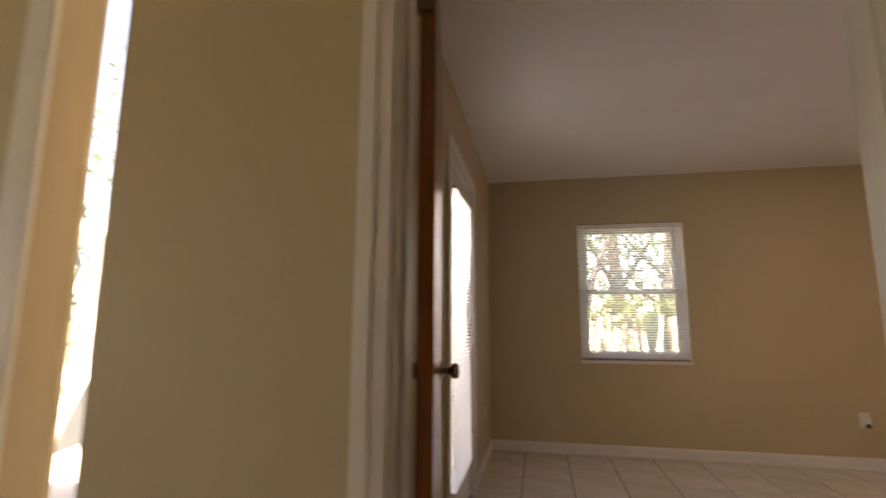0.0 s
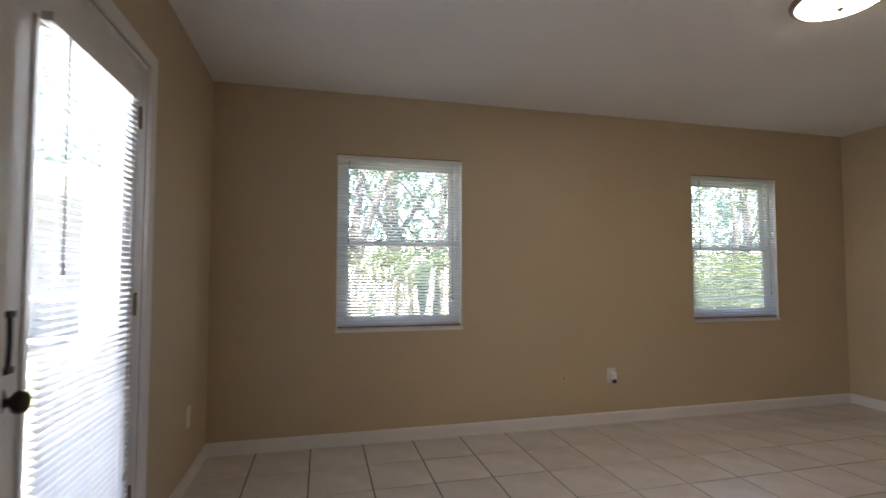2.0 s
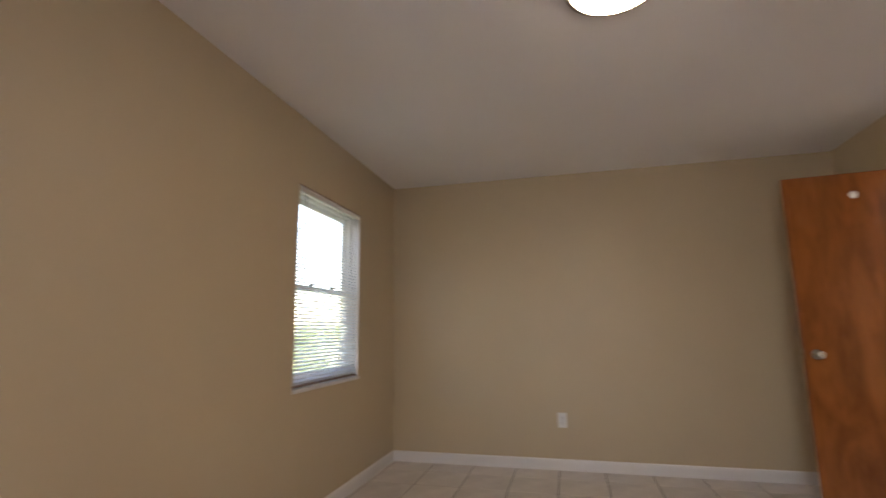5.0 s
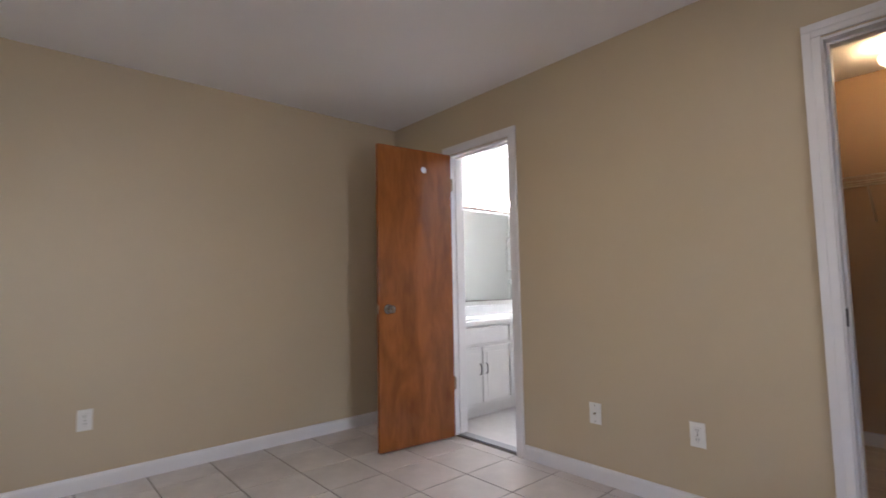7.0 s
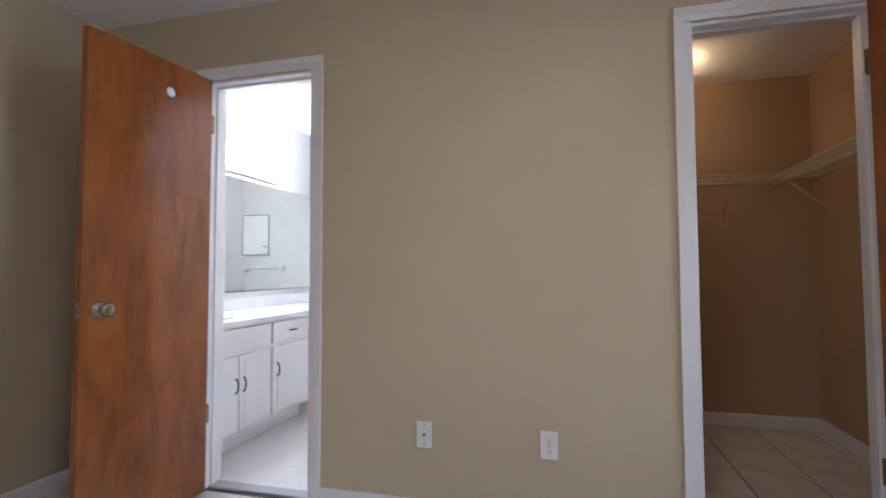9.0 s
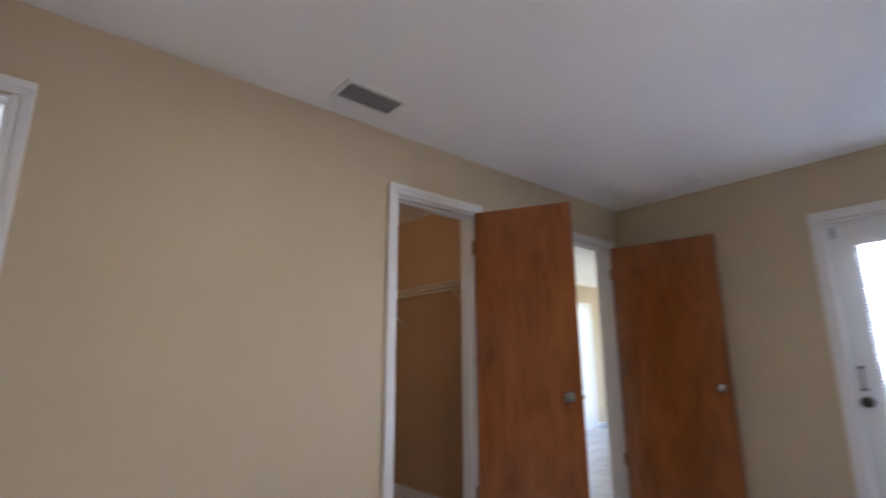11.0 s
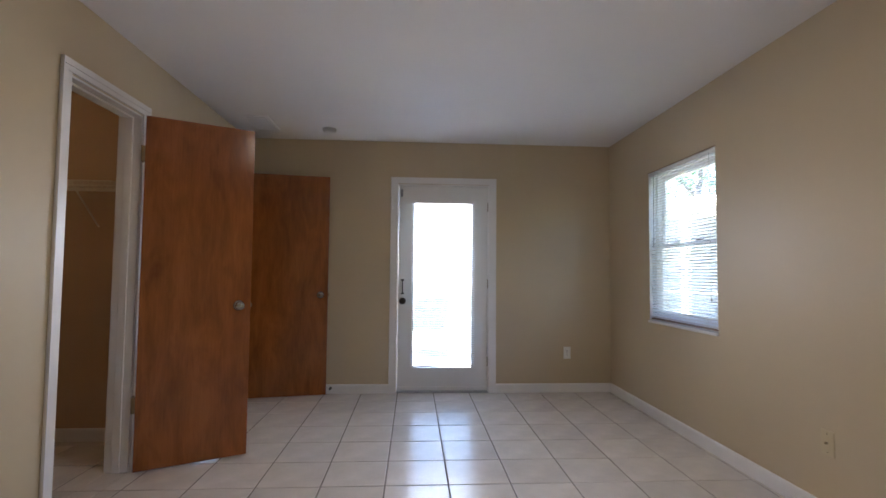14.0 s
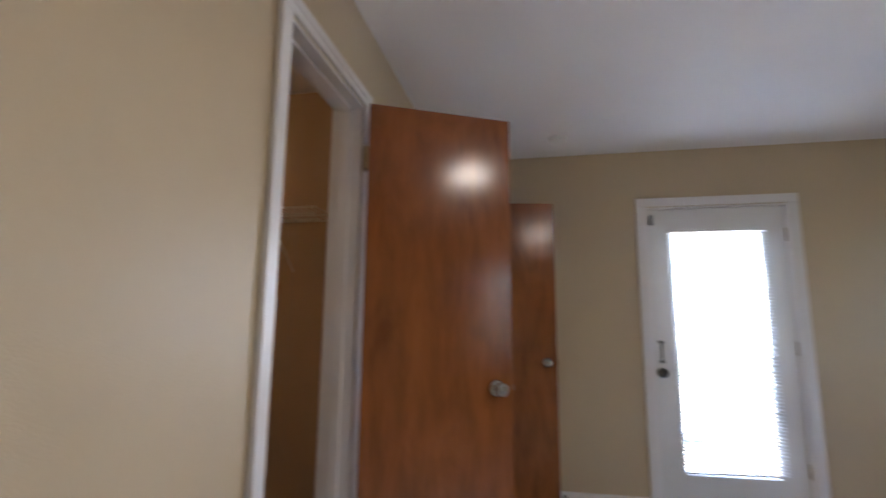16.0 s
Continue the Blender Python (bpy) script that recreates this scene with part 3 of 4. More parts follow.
ds = thing("door_stop_bumper", "small dark door stop on the baseboard", "door stop", pose(0.012, 0.835, 0.055))
part("plate", tube([(0, 0, 0), (0.004, 0, 0)], 0.012, 12), M_BRONZE, ds)
part("post", tube([(0.004, 0, 0), (0.045, 0, 0)], 0.005, 8), M_BRONZE, ds)
part("rubber_tip", tube([(0.045, 0, 0), (0.058, 0, 0)], 0.009, 10), M_BLACK, ds)

# ---- ceiling fixtures ----
lamp = thing("ceiling_light", "round flush ceiling light with a nickel rim, lit", "ceiling light", pose(2.95, 1.78, H))
part("rim", lathe([(0.185, 0), (0.19, -0.008), (0.185, -0.024), (0.172, -0.029), (0.165, -0.026), (0.165, -0.001)], 48), M_NICKEL, lamp)
part("dome", lathe([(0.168, -0.022), (0.160, -0.033), (0.135, -0.045), (0.09, -0.054), (0.04, -0.059), (0.0, -0.060)], 48), M_DOME, lamp, "glowing white glass dome")
part("finial", lathe([(0.018, -0.058), (0.016, -0.064), (0.007, -0.068), (0.006, -0.075), (0.0, -0.077)], 16), M_NICKEL, lamp)


def vent(label, x0, x1, y0, y1, n, along_x, slat_mat, back, deep):
    v = thing("ceiling_vent", label, "air vent", pose((x0 + x1) / 2, (y0 + y1) / 2, H))
    a, b, m = (x1 - x0) / 2, (y1 - y0) / 2, 0.026
    # near-black sheet stands in for the unlit duct behind the slats
    part("duct_shade_sheet", boxes((-a + m, -b + m, -0.003, a - m, b - m, -0.001)), back, v)
    part("frame", boxes((-a, -b, -0.009, -a + m, b, 0), (a - m, -b, -0.009, a, b, 0), (-a + m, -b, -0.009, a - m, -b + m, 0), (-a + m, b - m, -0.009, a - m, b, 0), bevel=0.002), M_CEIL if slat_mat is M_TRIM else M_TRIM, v)
    half = 0.006 if slat_mat is M_TRIM else 0.0058
    la, lb = (a - m, b - m) if along_x else (b - m, a - m)
    me = mesh_of("slat", boxes((-la, -half, -0.0008, la, half, 0.0008)), slat_mat)
    for i in range(n):
        s = new("slat", me)
        s.parent = v
        o = -lb + 2 * lb * (i + 0.5) / n
        s.matrix_basis = (pose(0, o, -0.010, 38 if slat_mat is M_TRIM else -8, 0, 0) if along_x else pose(o, 0, -0.010, 38, 0, 90))
    return v


vent("ceiling supply vent with grey louvres near the wall", 2.555, 2.905, 0.150, 0.340, 7, True, M_GREYVENT, M_DUCT_SHADE, 0.02)
vent("square white return grille in the ceiling", 0.31, 0.70, 0.17, 0.39, 12, True, M_TRIM, M_DUCT_SHADE, 0.02)
smoke = thing("smoke_detector", "round white smoke detector on the ceiling", "smoke detector", pose(0.361, 0.836, H))
part("base", lathe([(0.062, 0), (0.062, -0.010), (0.058, -0.012)], 32), M_WHITE, smoke)
part("cover", lathe([(0.058, -0.012), (0.056, -0.026), (0.045, -0.034), (0.0, -0.036)], 32), M_WHITE, smoke)

# ---- closet ----
cl = thing("closet_light", "small flush closet light with a warm glass bowl, lit", "ceiling light", pose(2.235, -1.3, H))
part("canopy", lathe([(0.062, 0), (0.060, -0.016), (0.045, -0.028), (0.03, -0.034)], 32), M_BRASS, cl)
part("bowl", lathe([(0.0, -0.148), (0.03, -0.146), (0.078, -0.130), (0.104, -0.104), (0.108, -0.078), (0.113, -0.078), (0.109, -0.106), (0.082, -0.134), (0.03, -0.151), (0.0, -0.153)], 40), M_CLDOME, cl, "warm glowing glass bowl open at the top")
part("stem", tube([(0, 0, -0.03), (0, 0, -0.152)], 0.005, 8), M_BRASS, cl)
part("bulb", lathe([(0.012, -0.050), (0.026, -0.070), (0.028, -0.090), (0.015, -0.108), (0.0, -0.112)], 16), M_CLBULB, cl, "lit bulb", pose(0.045, 0, 0))
part("finial", lathe([(0.012, -0.152), (0.010, -0.162), (0.004, -0.168), (0.005, -0.178), (0.0, -0.182)], 16), M_BRONZE, cl)


def wire_shelf(label, at, length, depth, n):
    """A vinyl-coated wire shelf along local x, its wall side at local y = 0."""
    s = thing("wire_shelf", label, "closet shelf", at)
    for y, z in ((0.006, 0), (depth * 0.5, -0.003), (depth, 0), (depth, -0.030)):
        part("rail", tube([(0, y, z), (length, y, z)], 0.0042, 6), M_WIRE, s)
    me = mesh_of("cross_wire", tube([(0, 0.004, 0.004), (0, depth, 0.004), (0, depth + 0.003, -0.030)], 0.0022, 4), M_WIRE)
    for i in range(n):
        w = new("cross_wire", me)
        w.parent = s
        w.matrix_basis = pose(0.01 + (length - 0.02) * i / (n - 1), 0, 0)
    for x in (0.25, length - 0.25):
        part("brace", tube([(x, depth - 0.01, -0.006), (x, 0.006, -0.26)], 0.005, 6), M_WIRE, s)
    part("hanging_rod", tube([(0.0, depth - 0.04, -0.052), (length, depth - 0.04, -0.052)], 0.008, 8), M_WIRE, s)
    return s


wire_shelf("white wire shelf with hanging rod on the closet wall", pose(CX0 + 0.315, CY, 1.70), CX1 - CX0 - 0.32, 0.30, 46)
wire_shelf("white wire shelf with hanging rod on the closet side wall", pose(CX0, -0.30, 1.70, 0, 0, -90), -0.30 - CY - 0.004, 0.30, 46)

# ---- bathroom ----
VX, VT = 4.80, 0.785


def pull(parent, at):
    """A small ornate bail pull along local x."""
    p = part("pull", tube([(-0.045, 0, 0.004), (-0.030, 0, 0.020), (0, 0, 0.024), (0.030, 0, 0.020), (0.045, 0, 0.004)], 0.005, 6), M_BRONZE, parent, "dark ornate pull", at)
    return p


def front(parent, name, y0, y1, z0, z1, pulls):
    """A raised-panel front on the face of a cabinet that looks along -x."""
    f = part(name, boxes((VX - 0.018, y0, z0, VX, y1, z1), bevel=0.004), M_CAB, parent)
    m = 0.045
    if z1 - z0 > 0.25:
        part("panel", boxes((VX - 0.022, y0 + m, z0 + m, VX - 0.0185, y1 - m, z1 - m), bevel=0.0015), M_CAB, f)
    for y, z, upright in pulls:
        pull(f, Matrix.Translation((VX - 0.018, y, z)) @ Matrix.Rotation(radians(-90), 4, "Y") @ Matrix.Rotation(radians(0 if upright else 90), 4, "Z"))
    return f


def cabinet(y0, y1, label):
    c = thing("vanity_cabinet", label, "cabinet", group="bathroom vanity cabinets")
    part("body", boxes((VX, y1, 0.10, W - 0.002, y0, VT - 0.04)), M_CAB, c)
    part("toe_kick", boxes((VX + 0.07, y1, 0.0, W - 0.002, y0, 0.10)), M_CAB, c)
    return c


V0, V1, V2, V3, V4 = -0.135, -0.78, -1.27, -2.15, -3.04
c = cabinet(V0, V1, "white painted sink cabinet with two doors")
ym = (V0 + V1) / 2
front(c, "false_front", V1 + 0.02, V0 - 0.02, 0.60, 0.735, ())
front(c, "door", ym + 0.004, V0 - 0.02, 0.13, 0.575, ((ym + 0.035, 0.40, True),))
front(c, "door", V1 + 0.02, ym - 0.004, 0.13, 0.575, ((ym - 0.035, 0.40, True),))
c = cabinet(V1 - 0.001, V2, "white painted cabinet with a drawer over a door")
front(c, "drawer_front", V2 + 0.02, V1 - 0.02, 0.60, 0.735, (((V1 + V2) / 2, 0.668, False),))
front(c, "door", V2 + 0.02, V1 - 0.02, 0.13, 0.575, ((V1 - 0.06, 0.42, True),))
c = thing("vanity_drawer_unit", "white knee-space drawer under the counter", "drawer", group="bathroom vanity cabinets")
part("body", boxes((VX + 0.001, V3, 0.62, W - 0.002, V2 - 0.001, VT - 0.04)), M_CAB, c)
front(c, "drawer_front", V3 + 0.02, V2 - 0.02, 0.625, 0.735, ((V2 - 0.18, 0.68, False), (V3 + 0.18, 0.68, False)))
c = cabinet(V3 - 0.001, V4, "white painted cabinet with three drawers")
for z0, z1 in ((0.13, 0.32), (0.345, 0.535), (0.56, 0.735)):
    front(c, "drawer_front", V4 + 0.02, V3 - 0.02, z0, z1, (((V3 + V4) / 2, (z0 + z1) / 2, False),))
ct = thing("vanity_counter", "pale cultured marble counter with backsplash", "countertop")
part("slab", boxes((VX - 0.03, V4, VT - 0.038, W - 0.001, V0 + 0.012, VT), bevel=0.006), M_MARBLE, ct)
part("backsplash", boxes((W - 0.022, V4, VT + 0.001, W - 0.001, V0 + 0.012, VT + 0.095), bevel=0.004), M_MARBLE, ct)
part("side_splash", boxes((VX - 0.01, V4, VT + 0.001, W - 0.023, V4 + 0.02, VT + 0.095), bevel=0.004), M_MARBLE, ct)
part("basin_rim", lathe([(0.20, 0.0), (0.205, 0.006), (0.19, 0.009), (0.16, 0.004), (0.0, 0.003)], 32), M_MARBLE, ct, "shallow oval basin", pose(VX + 0.26, ym, VT) @ Matrix.Diagonal((0.8, 1.05, 1, 1)))
fa = thing("faucet", "chrome bathroom faucet with two handles", "faucet", pose(W - 0.12, ym, VT))
part("spout", tube([(0, 0, 0.0), (0, 0, 0.07), (-0.05, 0, 0.10), (-0.12, 0, 0.085)], 0.011, 10), M_CHROME, fa)
for y in (-0.1, 0.1):
    part("handle", lathe([(0.022, 0), (0.016, 0.02), (0.020, 0.045), (0.0, 0.05)], 14), M_CHROME, fa, "", pose(0, y, 0))
mir = thing("wall_mirror", "large frameless mirror above the vanity", "mirror")
part("mirror_glass", boxes((W - 0.010, -2.90, 0.93, W - 0.004, -0.14, 1.80), bevel=0.001), M_MIRROR, mir)
part("edge_strip", boxes((W - 0.014, -2.90, 0.922, W - 0.002, -0.14, 0.929), (W - 0.014, -2.912, 0.922, W - 0.002, -2.901, 1.80)), M_CHROME, mir)
bar = thing("vanity_light_bar", "wooden vanity light bar with round lit bulbs", "wall light")
part("backplate", boxes((W - 0.045, -1.62, 1.83, W - 0.002, -0.30, 1.95), bevel=0.004), M_PINE, bar)
for i in range(6):
    y = -1.52 + i * 0.225
    b = part("bulb", lathe([(0.018, 0), (0.020, 0.012), (0.040, 0.035), (0.048, 0.062), (0.040, 0.090), (0.018, 0.107), (0.0, 0.110)], 20), M_BULB, bar, "round lit globe bulb", pose(W - 0.046, y, 1.89, 0, -90, 0))
med = thing("medicine_cabinet", "white wall cabinet with a small knob", "cabinet", pose(4.11, BY, 1.52))
part("body", boxes((-0.18, 0.002, -0.24, 0.18, 0.03, 0.24)), M_CAB, med)
part("frame", boxes((-0.184, 0.031, -0.244, -0.176, 0.046, 0.244), (0.176, 0.031, -0.244, 0.184, 0.046, 0.244), (-0.176, 0.031, 0.236, 0.176, 0.046, 0.244), (-0.176, 0.031, -0.244, 0.176, 0.046, -0.236), bevel=0.0015), M_CHROME, med, "thin metal frame")
part("door", boxes((-0.175, 0.031, -0.235, 0.175, 0.048, 0.235), bevel=0.003), M_CAB, med)
part("knob", lathe([(0.006, 0), (0.006, 0.010), (0.013, 0.016), (0.011, 0.024), (0.0, 0.026)], 14), M_CHROME, med, "", pose(0.14, 0.048, -0.14, -90, 0, 0))
tb = thing("towel_bar", "white ceramic towel bar on the bathroom wall", "towel bar", pose(4.22, BY, 1.12))
for x in (-0.25, 0.25):
    part("bracket", boxes((x - 0.03, 0.001, -0.035, x + 0.03, 0.07, 0.035), bevel=0.012), M_MARBLE, tb)
part("bar", tube([(-0.22, 0.05, 0), (0.22, 0.05, 0)], 0.009, 8), M_MARBLE, tb)

# ---- hall ----
sl = thing("window_3", "narrow glass sidelight with a white frame in the hall", "window", kind="structure")
part("window_frame", boxes((SL0 - 0.06, -T - 0.02, 0, SL0 + 0.012, -T - 0.002, SLZ + 0.06), (SL0 + 0.012, -T - 0.02, SLZ - 0.012, SL1, -T - 0.002, SLZ + 0.06), bevel=0.003), M_TRIM, sl)
p3 = part("pane", boxes((SL0, -0.03, 0.02, SL1, -0.025, SLZ)), M_GLASS, sl, "clear glass")
p3.visible_shadow = False
# unseen panes in the openings added to let daylight into the hall
for nm, bx in (("window_4", (-1.9, LY - 0.06, 0.3, -1.58, LY - 0.055, 2.1)), ("window_5", (LX0 - 0.06, LY + 0.5, 0.0, LX0 - 0.055, -0.8, 2.1))):
    hw = thing(nm, "added unseen glass pane that lets daylight into the hall", "window", kind="structure")
    hp_ = part("pane", boxes(bx), M_GLASS, hw)
    hp_.visible_shadow = False
hd = thing("door_5", "white painted door with casing across the hall", "door", kind="structure")
part("leaf", boxes((-3.62, LY + 0.002, 0.01, -2.86, LY + 0.02, 2.03), bevel=0.002), M_TRIM, hd)
part("casing", boxes((-3.69, LY + 0.002, 0, -3.625, LY + 0.03, 2.10), (-2.855, LY + 0.002, 0, -2.79, LY + 0.03, 2.10), (-3.625, LY + 0.002, 2.035, -2.855, LY + 0.03, 2.10), bevel=0.003), M_TRIM, hd)

# ---- outdoors ----
setting("ground", boxes((-300, -300, -0.4, 300, 300, -0.16)), M_GRASS, "sunlit lawn around the house", "ground")
setting("patio", boxes((-9.0, 0.02, -0.16, -0.16, 5.2, -0.06)), M_SAND, "pale sunlit concrete patio", "patio")

setting("garden_path", boxes((-14.0, 7.2, -0.165, 2.4, 11.5, -0.152)), M_SAND, "pale sandy ground under the trees", "path")


def leaf_cloud(n, centre, radii, size, seed, clumps=14):
    """Many small bent leaves gathered in clumps inside an ellipsoid."""
    rnd = random.Random(seed)
    spots = []
    for _ in range(clumps):
        while True:
            p = Vector([rnd.uniform(-1, 1) for _ in range(3)])
            if 0.25 < p.length < 1:
                break
        spots.append((p, rnd.uniform(0.22, 0.42)))
    verts, faces = [], []
    for _ in range(n):
        c, r = rnd.choice(spots)
        p = c + Vector([rnd.gauss(0, 0.5) for _ in range(3)]) * r
        q = Vector([centre[i] + p[i] * radii[i] for i in range(3)])
        u = Vector([rnd.gauss(0, 1) for _ in range(3)]).normalized()
        v = u.cross(Vector([rnd.gauss(0, 1) for _ in range(3)])).normalized()
        s = size * rnd.uniform(0.6, 1.3)
        k = len(verts)
        bend = u.cross(v) * s * 0.15
        verts += [q - u * s, q + v * s * 0.42 + bend, q + u * s, q - v * s * 0.42 + bend]
        faces.append((k, k + 1, k + 2, k + 3))
    return verts, faces


def cloud_part(name, verts, faces, mat, parent):
    me = bpy.data.meshes.new(name)
    me.from_pydata([tuple(v) for v in verts], [], faces)
    me.materials.append(mat)
    ob = new(name, me)
    ob.parent = parent
    return ob


def tree(x, y, height, spread, seed, lean=0.0, leaves=1500, label="tall shade tree with a leaning trunk and green leaves", mat=None):
    rnd = random.Random(seed)
    t = thing("tree", label, "tree", pose(x, y, -0.17), group="garden trees")
    bm = bmesh.new()
    trunk = [(lean * (k / 6) ** 1.5 + rnd.uniform(-0.05, 0.05), rnd.uniform(-0.08, 0.08), height * 0.75 * k / 6) for k in range(7)]
    tube(trunk, 0.17 * height / 7, 10, bm, 0.05 * height / 7)
    for k in range(7):
        a, base = rnd.uniform(0, 6.28), trunk[2 + k % 4]
        l = spread * rnd.uniform(0.6, 1.0)
        tube([base, (base[0] + 0.4 * l * math.cos(a), base[1] + 0.4 * l * math.sin(a), base[2] + 0.35 * height * 0.5), (base[0] + l * math.cos(a), base[1] + l * math.sin(a), base[2] + 0.35 * height * rnd.uniform(0.8, 1.2))], 0.055 * height / 7, 7, bm, 0.012)
    part("trunk", bm, M_BARK, t)
    cloud_part("crown", *leaf_cloud(leaves, (lean * 0.8, 0, height * 0.78), (spread, spread, height * 0.33), 0.10, seed, 22), mat or M_LEAF, t)
    return t


def forked_tree(x, y):
    """An old shade tree whose short bole splits into three smooth grey limbs."""
    t = thing("tree", "old grey tree with three forked limbs above pale sand", "tree", pose(x, y, -0.17), group="garden trees")
    bole = tube([(0, 0, 0), (0.05, 0, 0.45), (0.08, 0.02, 0.95), (0.08, 0.02, 1.45)], 0.20, 12, None, 0.15)
    part("trunk", bole, M_BARK, t)
    limbs = (
        ((0.05, 0.02, 1.25), (-0.04, 0.0, 1.75), (-0.11, -0.05, 2.2), (-0.16, -0.1, 2.8), (-0.42, -0.2, 4.6), (-0.9, -0.3, 6.2)),
        ((0.08, 0.05, 1.35), (0.13, 0.1, 1.9), (0.19, 0.15, 2.4), (0.24, 0.2, 2.95), (0.45, 0.4, 4.7), (0.5, 0.7, 6.6)),
        ((0.12, 0.0, 1.2), (0.22, -0.05, 1.7), (0.34, -0.1, 2.15), (0.61, -0.15, 2.8), (1.2, -0.3, 4.2), (1.9, -0.4, 5.6)),
    )
    for k, path in enumerate(limbs):
        limb = part("limb", tube(path, 0.105 - 0.012 * k, 10, None, 0.03), M_BARK, t)
        for j, up in ((3, 0.5), (4, 0.7), (4, 0.3)):
            px, py, pz = path[j]
            side = -1 if (k + j) % 2 else 1
            part("branch", tube([(px, py, pz), (px + side * 0.35, py + 0.1, pz + up), (px + side * 0.9, py + 0.2, pz + up * 1.9)], 0.03, 6, None, 0.008), M_BARK, limb)
    cloud_part("crown", *leaf_cloud(2200, (0.3, 0.2, 5.2), (2.6, 2.2, 2.1), 0.10, 31, 26), M_LEAF, t)
    return t


forked_tree(1.08, 8.0)
tree(-1.6, 9.6, 7.5, 2.6, 3, 0.8)
tree(2.05, 9.6, 7.6, 2.2, 5, 0.0, leaves=1100)
tree(3.6, 12.5, 6.5, 3.2, 6, 0.4)
tree(-3.4, 12.0, 8.0, 3.0, 7, 0.6)
tree(15.5, 14.5, 7.0, 3.2, 9, 0.3)
tree(-8.5, 9.5, 7.0, 3.0, 10, 0.4)


def far_woods():
    """A loose band of foliage beyond the garden, its colour paled for haze."""
    w = tagged(new("far_woods"), "trees beyond the garden, haze put into their pale leaves", "trees", kind="stuff")
    for i in range(9):
        x = -26 + i * 6.5
        cloud_part("foliage", *leaf_cloud(800, (x, 21 + (i % 3) * 1.5, 5.6), (4.2, 2.0, 4.4), 0.28, 60 + i, 26), M_LEAF_HAZE, w)
        part("trunk", tube([(x, 19, -0.2), (x + 0.3, 19, 3.0), (x + 0.1, 19.2, 6.5)], 0.2, 8, None, 0.06), M_BARK, w)


far_woods()


def bush(x, y, r, h, seed, n, label, mat):
    b = thing("bush", label, "bush", pose(x, y, -0.17), group="garden bushes")
    rnd = random.Random(seed)
    bm = bmesh.new()
    for k in range(9):
        a = rnd.uniform(0, 6.28)
        tube([(0.05 * math.cos(a), 0.05 * math.sin(a), 0), (0.3 * r * math.cos(a), 0.3 * r * math.sin(a), h * 0.4), (0.6 * r * math.cos(a), 0.6 * r * math.sin(a), h * 0.75)], 0.02, 5, bm, 0.006)
    part("stems", bm, M_BARK, b)
    cloud_part("foliage", *leaf_cloud(n, (0, 0, h * 0.5), (r, r, h * 0.5), 0.085, seed, 20), mat, b)
    return b


bush(3.35, 8.7, 1.5, 3.0, 21, 2600, "dense dark green garden shrub", M_LEAF)
bush(2.25, 7.5, 0.75, 1.6, 22, 1900, "low dark green shrub behind the cane plants", M_LEAF)
bush(1.75, 7.9, 0.5, 1.5, 27, 900, "low dark green shrub behind the cane plants", M_LEAF)
bush(4.6, 10.0, 1.7, 2.6, 23, 2400, "dense dark green garden shrub", M_LEAF)
bush(6.4, 8.8, 1.6, 1.7, 24, 2200, "sunlit yellow-green hedge shrub", M_LEAF2)
bush(8.6, 8.6, 1.8, 1.8, 25, 2400, "sunlit yellow-green hedge shrub", M_LEAF2)
bush(11.0, 8.8, 1.8, 1.7, 26, 2200, "sunlit yellow-green hedge shrub", M_LEAF2)


def cane_plant(x, y, seed):
    """A clump of pale upright canes with strappy leaves on top."""
    rnd = random.Random(seed)
    c = thing("cane_plant", "clump of pale upright canes with yellow-green leaves", "plant", pose(x, y, -0.17), group="cane plants")
    tops = []
    for k in range(9):
        a, h = rnd.uniform(0, 6.28), rnd.uniform(1.15, 1.5)
        bx, by = rnd.uniform(-0.22, 0.22), rnd.uniform(-0.18, 0.18)
        tx, ty = bx + 0.20 * math.cos(a), by + 0.15 * math.sin(a)
        part("cane", tube([(bx, by, 0), ((bx + tx) / 2, (by + ty) / 2, h * 0.5), (tx, ty, h)], 0.040, 7, None, 0.028), M_STALK, c)
        tops.append((tx, ty, h))
    verts, faces = [], []
    for tx, ty, h in tops:
        for k in range(9):
            a = rnd.uniform(0, 6.28)
            l, w = rnd.uniform(0.16, 0.30), 0.016
            d, s = Vector((math.cos(a), math.sin(a), 0)), Vector((-math.sin(a), math.cos(a), 0))
            o = Vector((tx, ty, h))
            base = len(verts)
            for f, up in ((0, 0), (0.5, 0.7), (1, 0.55)):
                verts += [o + d * l * f + s * w * (1 - f * 0.8) + Vector((0, 0, l * up)), o + d * l * f - s * w * (1 - f * 0.8) + Vector((0, 0, l * up))]
            faces += [(base, base + 1, base + 3, base + 2), (base + 2, base + 3, base + 5, base + 4)]
    cloud_part("leaves", verts, faces, M_LEAF2, c)
    return c


for i, (x, y) in enumerate(((1.25, 6.2), (1.65, 6.4), (2.05, 6.3), (2.45, 6.5))):
    cane_plant(x, y, 40 + i)

# porch across the garden
pc = thing("porch", "white painted porch with square posts and railing", "porch", pose(-4.6, 7.0, -0.17, 0, 0, 35))
part("back_wall", boxes((-2.6, 1.4, 0, 2.6, 1.5, 2.6)), M_PORCH_SHADE, pc)
part("porch_floor", boxes((-2.7, -0.2, 0, 2.7, 1.4, 0.14)), M_SAND, pc)
part("porch_roof", boxes((-2.9, -0.5, 2.62, 2.9, 1.8, 2.8), bevel=0.01), M_PORCH, pc)
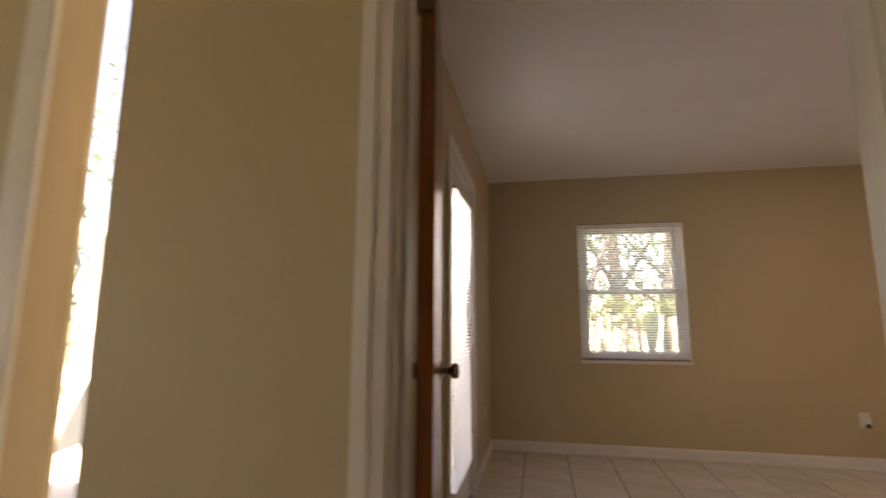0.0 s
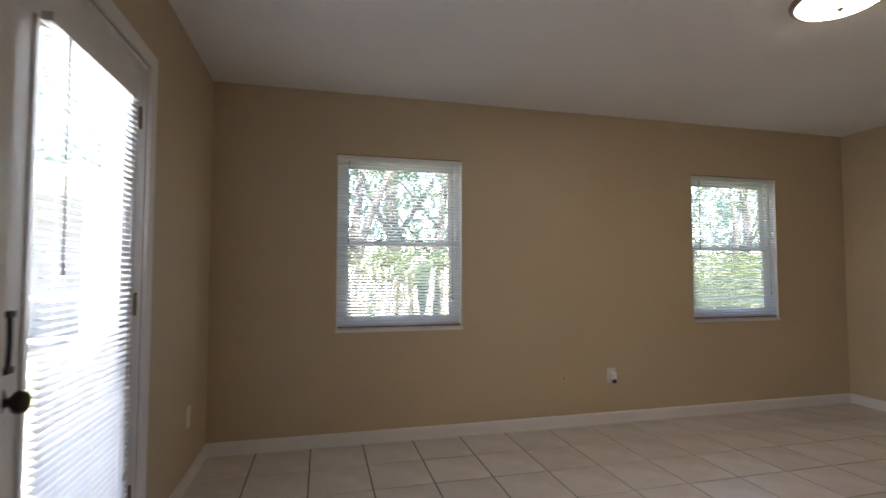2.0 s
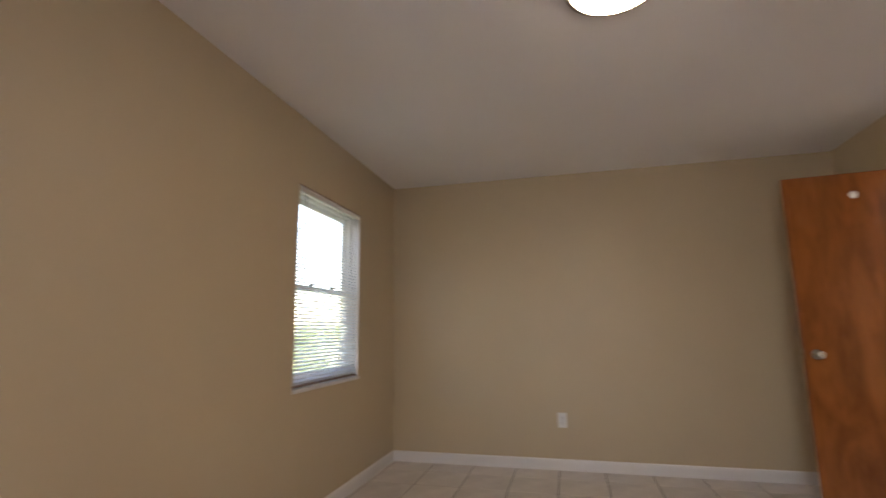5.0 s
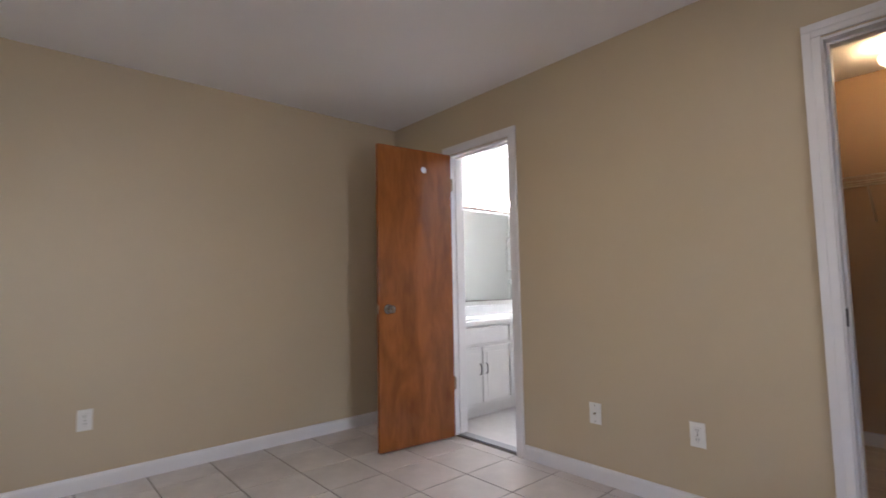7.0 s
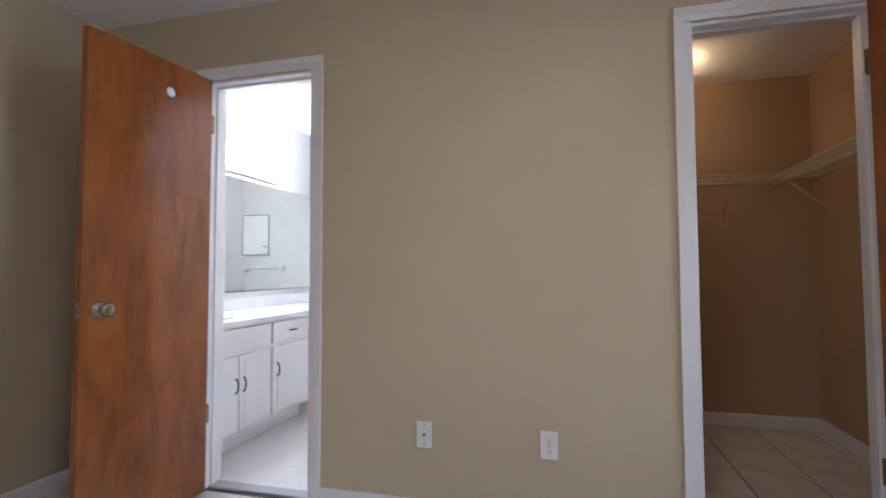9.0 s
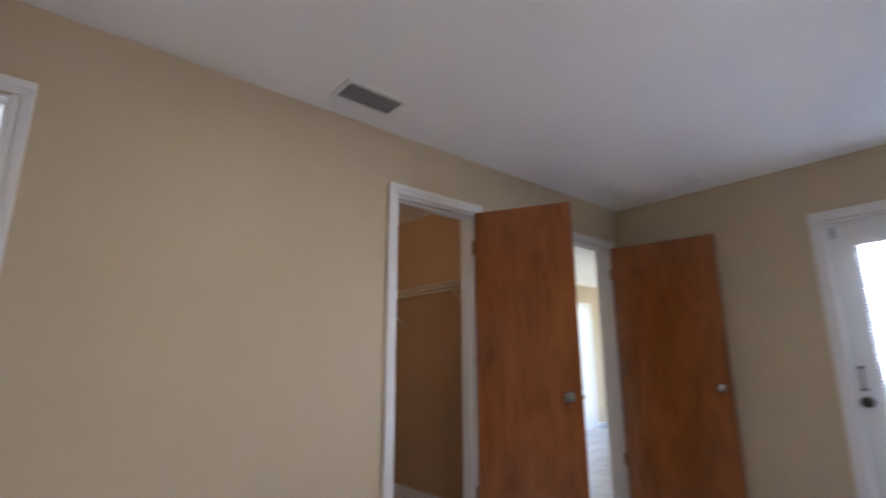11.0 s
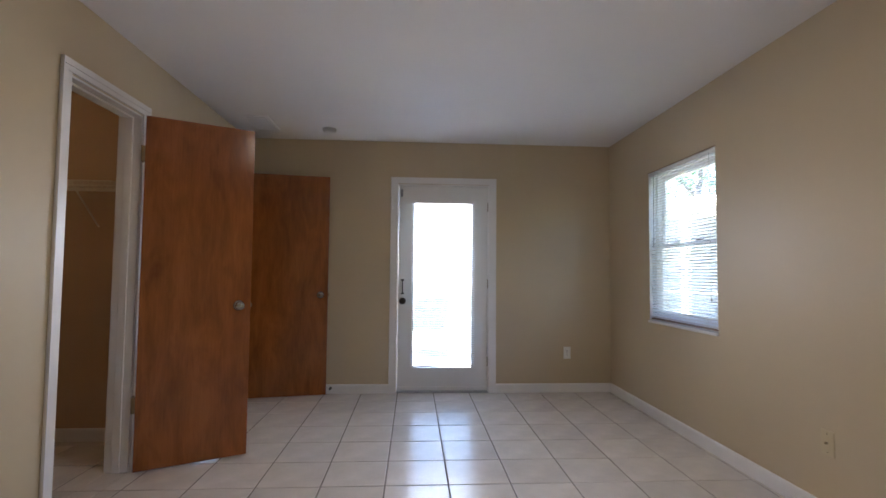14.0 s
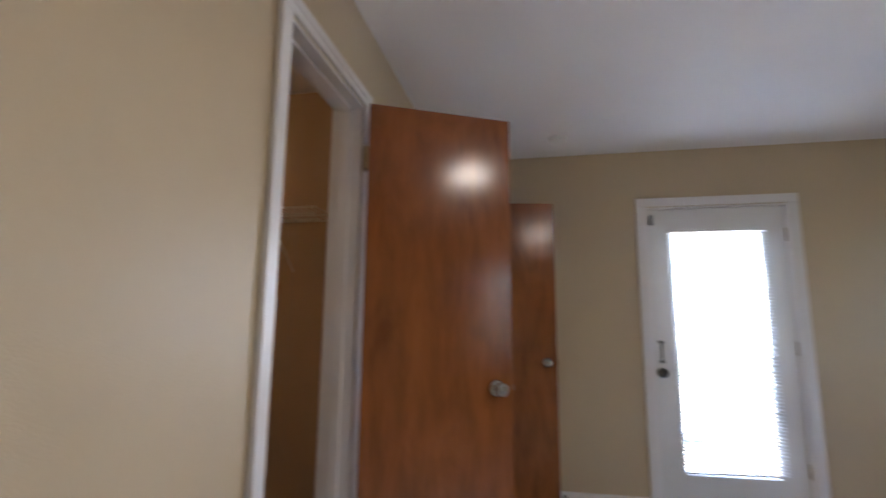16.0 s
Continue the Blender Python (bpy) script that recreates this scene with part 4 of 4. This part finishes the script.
post = mesh_of("post", boxes((-0.07, -0.07, 0.14, 0.07, 0.07, 2.62), (-0.10, -0.10, 0.14, 0.10, 0.10, 0.30), (-0.10, -0.10, 2.48, 0.10, 0.10, 2.62), bevel=0.006), M_PORCH)
for x in (-2.4, -1.6, -0.8, 0, 0.8, 1.6, 2.4):
    o = new("post", post)
    o.parent = pc
    o.matrix_basis = pose(x, 0, 0)
for z in (0.35, 0.95):
    part("rail", boxes((-2.33, -0.025, z, 2.33, 0.025, z + 0.06), bevel=0.005), M_PORCH, pc)

# sling chair on the patio
ch = thing("patio_chair", "blue-grey sling patio chair on the concrete", "chair", pose(-2.75, 1.74, -0.06, 0, 0, -70))
part("seat", boxes((-0.26, -0.25, 0.36, 0.26, 0.25, 0.385), bevel=0.008), M_FABRIC, ch)
part("backrest", boxes((-0.26, -0.012, 0, 0.26, 0.012, 0.52), bevel=0.008), M_FABRIC, ch, "", pose(0, 0.25, 0.37, -20, 0, 0))
for x in (-0.28, 0.28):
    part("frame_side", tube([(x, -0.30, 0.0), (x, -0.24, 0.37), (x, 0.26, 0.37), (x, 0.45, 0.90)], 0.013, 8), M_PORCH, ch)
    part("leg", tube([(x, 0.34, 0.0), (x, 0.10, 0.37)], 0.013, 8), M_PORCH, ch)
    part("armrest", boxes((x - 0.025, -0.26, 0.58, x + 0.025, 0.28, 0.60), bevel=0.006), M_PORCH, ch)
    part("arm_post", tube([(x, -0.22, 0.36), (x, -0.22, 0.58)], 0.012, 8), M_PORCH, ch)

# ---- tiles ----
PITCH, JOINT = 0.342, 0.0075
TX, TY = 1.328, 1.803
tile_meshes = {}


def tile_mesh(w, h):
    key = (round(w, 3), round(h, 3))
    if key not in tile_meshes:
        bm = bmesh.new()
        e = 0.0025
        low = [bm.verts.new(p) for p in ((0, 0, -0.005), (w, 0, -0.005), (w, h, -0.005), (0, h, -0.005))]
        mid = [bm.verts.new(p) for p in ((0, 0, -0.0012), (w, 0, -0.0012), (w, h, -0.0012), (0, h, -0.0012))]
        top = [bm.verts.new(p) for p in ((e, e, 0), (w - e, e, 0), (w - e, h - e, 0), (e, h - e, 0))]
        for a, b in ((low, mid), (mid, top)):
            for i in range(4):
                bm.faces.new((a[i], a[(i + 1) % 4], b[(i + 1) % 4], b[i]))
        bm.faces.new(top)
        tile_meshes[key] = mesh_of("tile", bm, M_TILE)
    return tile_meshes[key]


def tiles(parent, x0, x1, y0, y1):
    i0, i1 = math.floor((x0 - TX) / PITCH), math.ceil((x1 - TX) / PITCH)
    j0, j1 = math.floor((y0 - TY) / PITCH), math.ceil((y1 - TY) / PITCH)
    for i in range(i0, i1):
        for j in range(j0, j1):
            a, b = max(x0, TX + i * PITCH + JOINT / 2), min(x1, TX + (i + 1) * PITCH - JOINT / 2)
            c, d = max(y0, TY + j * PITCH + JOINT / 2), min(y1, TY + (j + 1) * PITCH - JOINT / 2)
            if b - a > 0.02 and d - c > 0.02:
                o = new("tile", tile_mesh(b - a, d - c))
                o.parent = parent
                o.matrix_basis = pose(a, c, random.uniform(-0.0004, 0.0004))


tiles(floor, 0.002, W - 0.002, 0.0, D - 0.002)
tiles(floor_hall, LX0, CX0 - 0.1, LY, -T - 0.0)
tiles(floor_hall, HALL[0] + 0.013, HALL[1] - 0.013, -T + 0.003, -0.004)
tiles(floor_closet, CX0, CX1, CY, -T)
tiles(floor_closet, CLOSET[0] + 0.013, CLOSET[1] - 0.013, -T + 0.003, -0.004)
